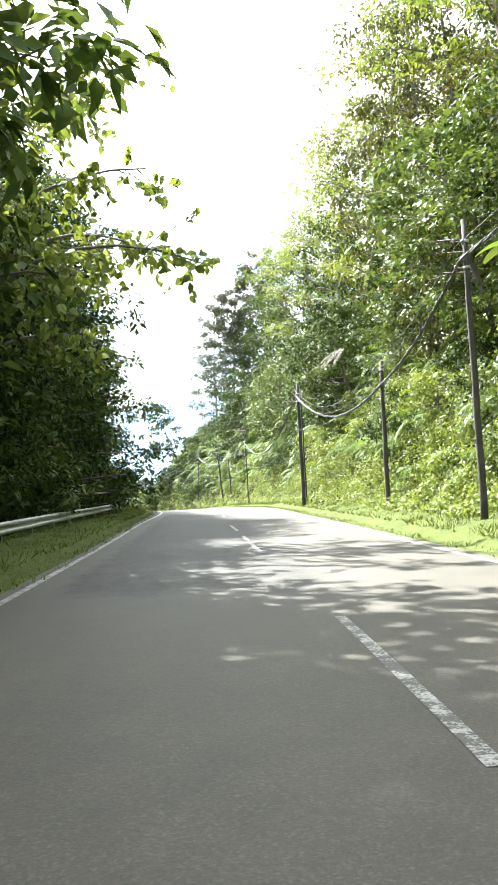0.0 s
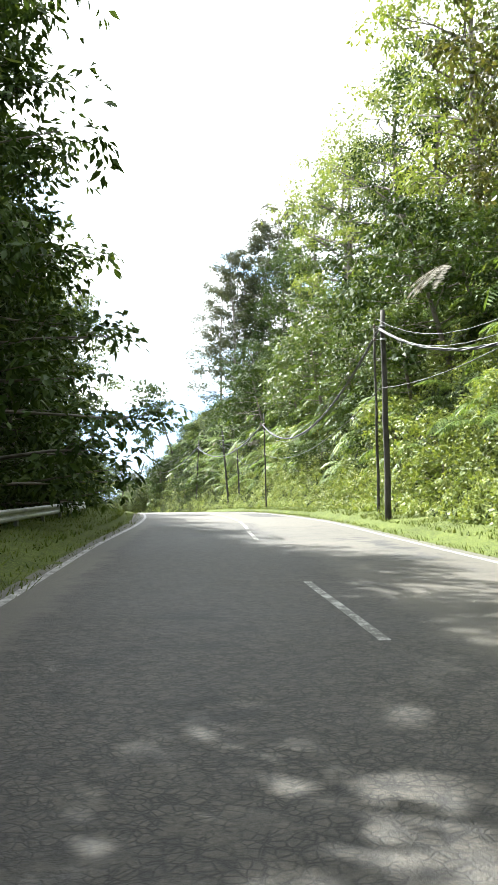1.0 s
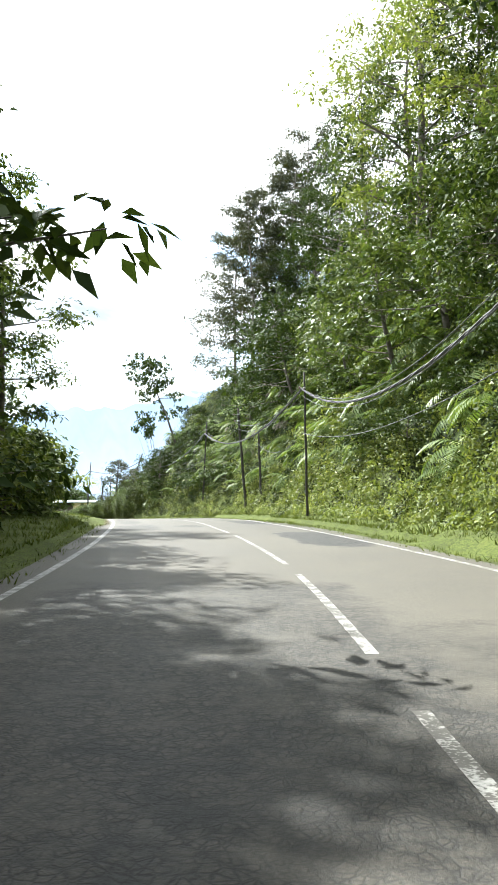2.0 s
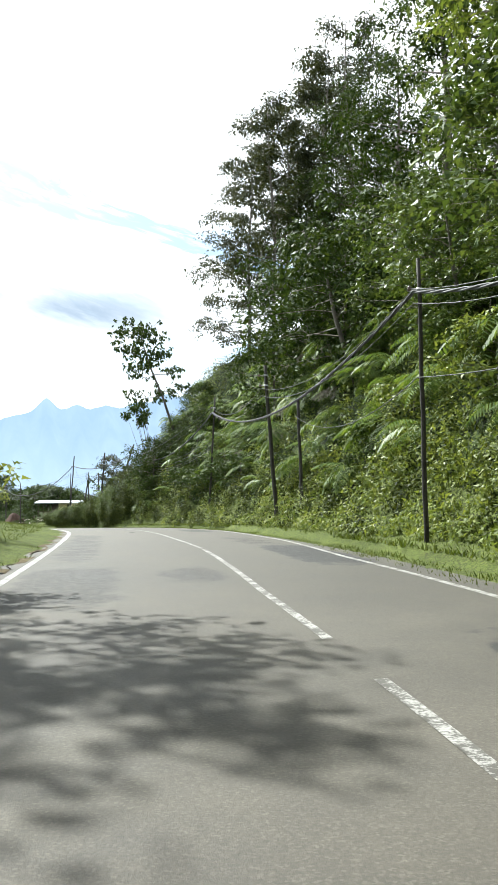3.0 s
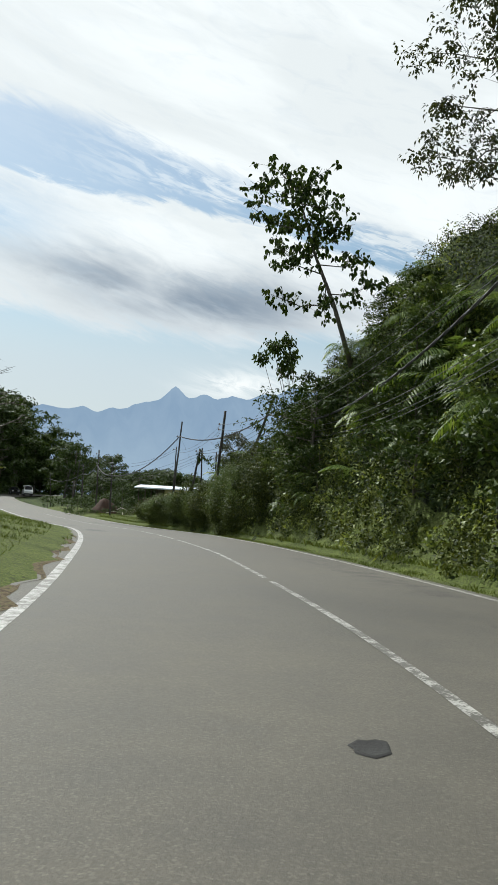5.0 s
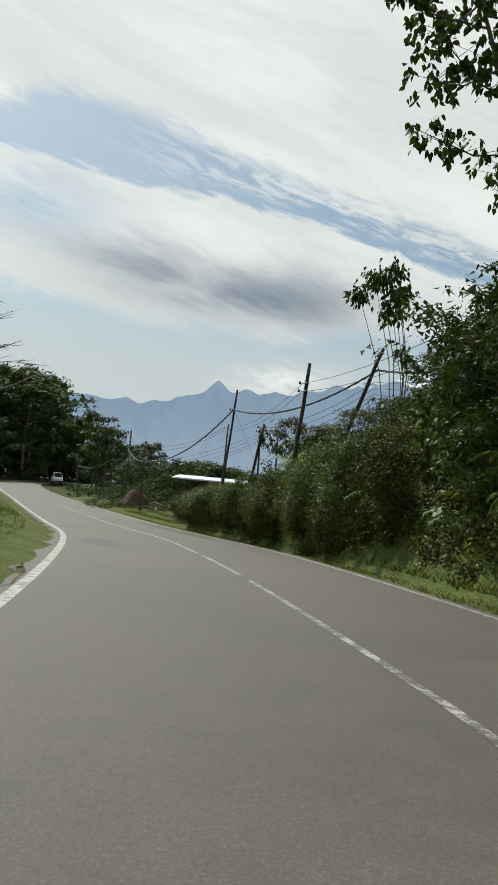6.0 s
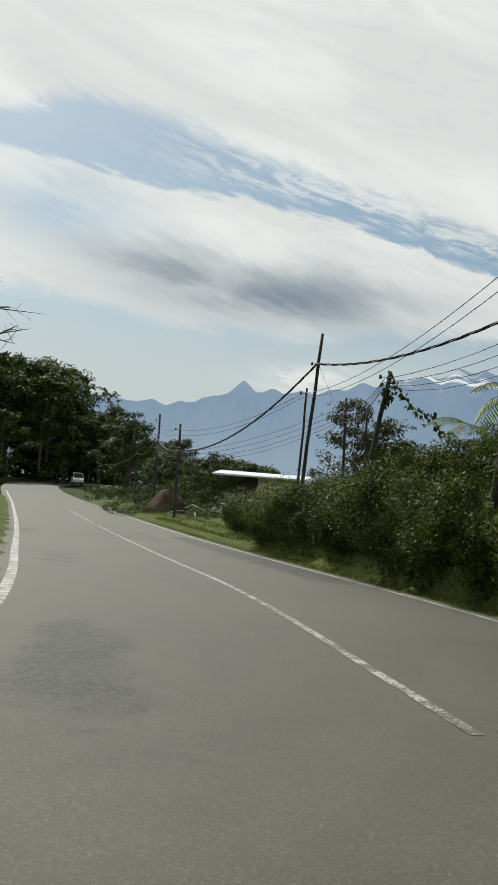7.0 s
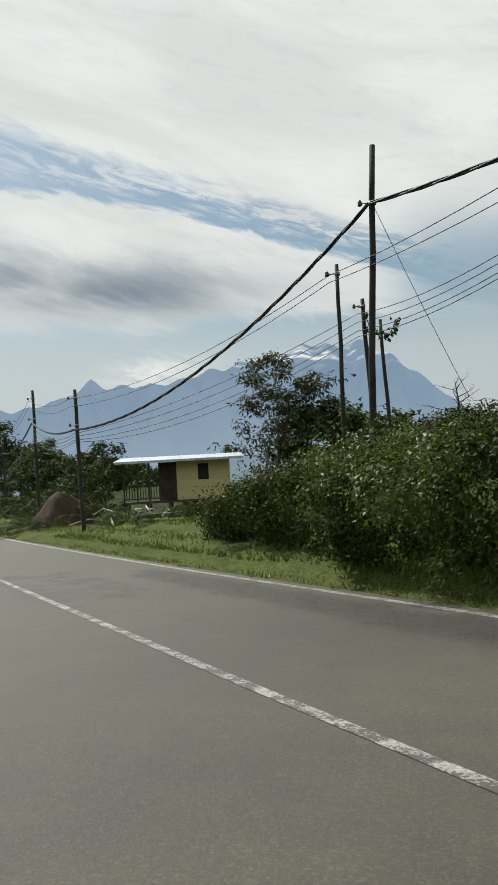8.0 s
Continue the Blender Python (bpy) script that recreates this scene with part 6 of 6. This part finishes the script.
def mountains(name, az, el, far, mat, seed, rough, label):
    """A range on the horizon, given by the height of its skyline in degrees."""
    g = np.random.default_rng(seed)
    a = np.arange(-180, 180.01, 0.25)
    e = np.interp(a, az, el)
    jag = np.zeros(len(a))
    for k, w in ((1.3, 0.5), (2.9, 0.28), (6.7, 0.15), (13.0, 0.08)):
        jag += w * np.sin(a * k + g.uniform(0, 6)) * np.sin(a * k * 0.37 + g.uniform(0, 6))
    e = e + rough * jag
    v, f = [], []
    rows = 5
    for j in range(rows):
        u = j / (rows - 1)
        for q, (aa, ee) in enumerate(zip(a, e)):
            r = far * (1.0 - 0.16 * (1 - u)) * (1 + 0.02 * math.sin(aa * 3 + j))
            v.append((-15 + r * math.sin(radians(aa)), 105 + r * math.cos(radians(aa)), 2.9 + far * math.tan(radians(ee)) * u - 90 * (1 - u)))
    n = len(a)
    for j in range(rows - 1):
        for i in range(n - 1):
            f.append((j * n + i, j * n + i + 1, (j + 1) * n + i + 1, (j + 1) * n + i))
    tagged(new(name, mesh_of(name, v, f, mat, True)), label, "mountain", kind="structure")


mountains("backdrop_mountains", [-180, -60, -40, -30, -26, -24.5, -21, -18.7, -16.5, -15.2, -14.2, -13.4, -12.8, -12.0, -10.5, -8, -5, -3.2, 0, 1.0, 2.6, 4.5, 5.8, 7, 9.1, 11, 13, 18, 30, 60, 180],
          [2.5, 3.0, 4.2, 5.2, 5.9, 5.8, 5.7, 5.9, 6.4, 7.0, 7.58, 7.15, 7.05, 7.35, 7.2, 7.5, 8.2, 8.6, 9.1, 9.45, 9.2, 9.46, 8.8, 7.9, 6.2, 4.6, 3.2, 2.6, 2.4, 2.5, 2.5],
          4200, painted_haze_material("far hazy mountain", (0.30, 0.42, 0.58), (0.37, 0.49, 0.64), 0.68, 640.0), 3, 0.22, "hazy blue mountain range behind the valley")
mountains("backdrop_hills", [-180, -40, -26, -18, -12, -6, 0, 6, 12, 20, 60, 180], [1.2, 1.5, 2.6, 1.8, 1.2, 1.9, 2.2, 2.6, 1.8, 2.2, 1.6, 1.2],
          2600, painted_haze_material("nearer hazy hill", (0.22, 0.31, 0.42), (0.28, 0.37, 0.47), 0.6), 9, 0.3, "nearer blue-grey wooded foothills in the haze")
for k in range(26):
    u = (k + rng.uniform(0.1, 0.9)) / 26
    az, d = radians(-17.6 + 6.6 * u), 250 + 50 * rng.uniform(0, 1)
    top = d * math.tan(radians(2.45 * math.sin(math.pi * (0.12 + 0.8 * u)) ** 0.6)) + 2.9
    x, y = eye_x + d * math.sin(az), eye_y + d * math.cos(az)
    z = ground_z(x, y)
    plant("hill_tree", FAR[k % 2], x, y, z - 1, (top - z) / 14.3, rng.uniform(0, 360), "dark crowded tree on the far wooded hill", "tree", "trees on the far hill")
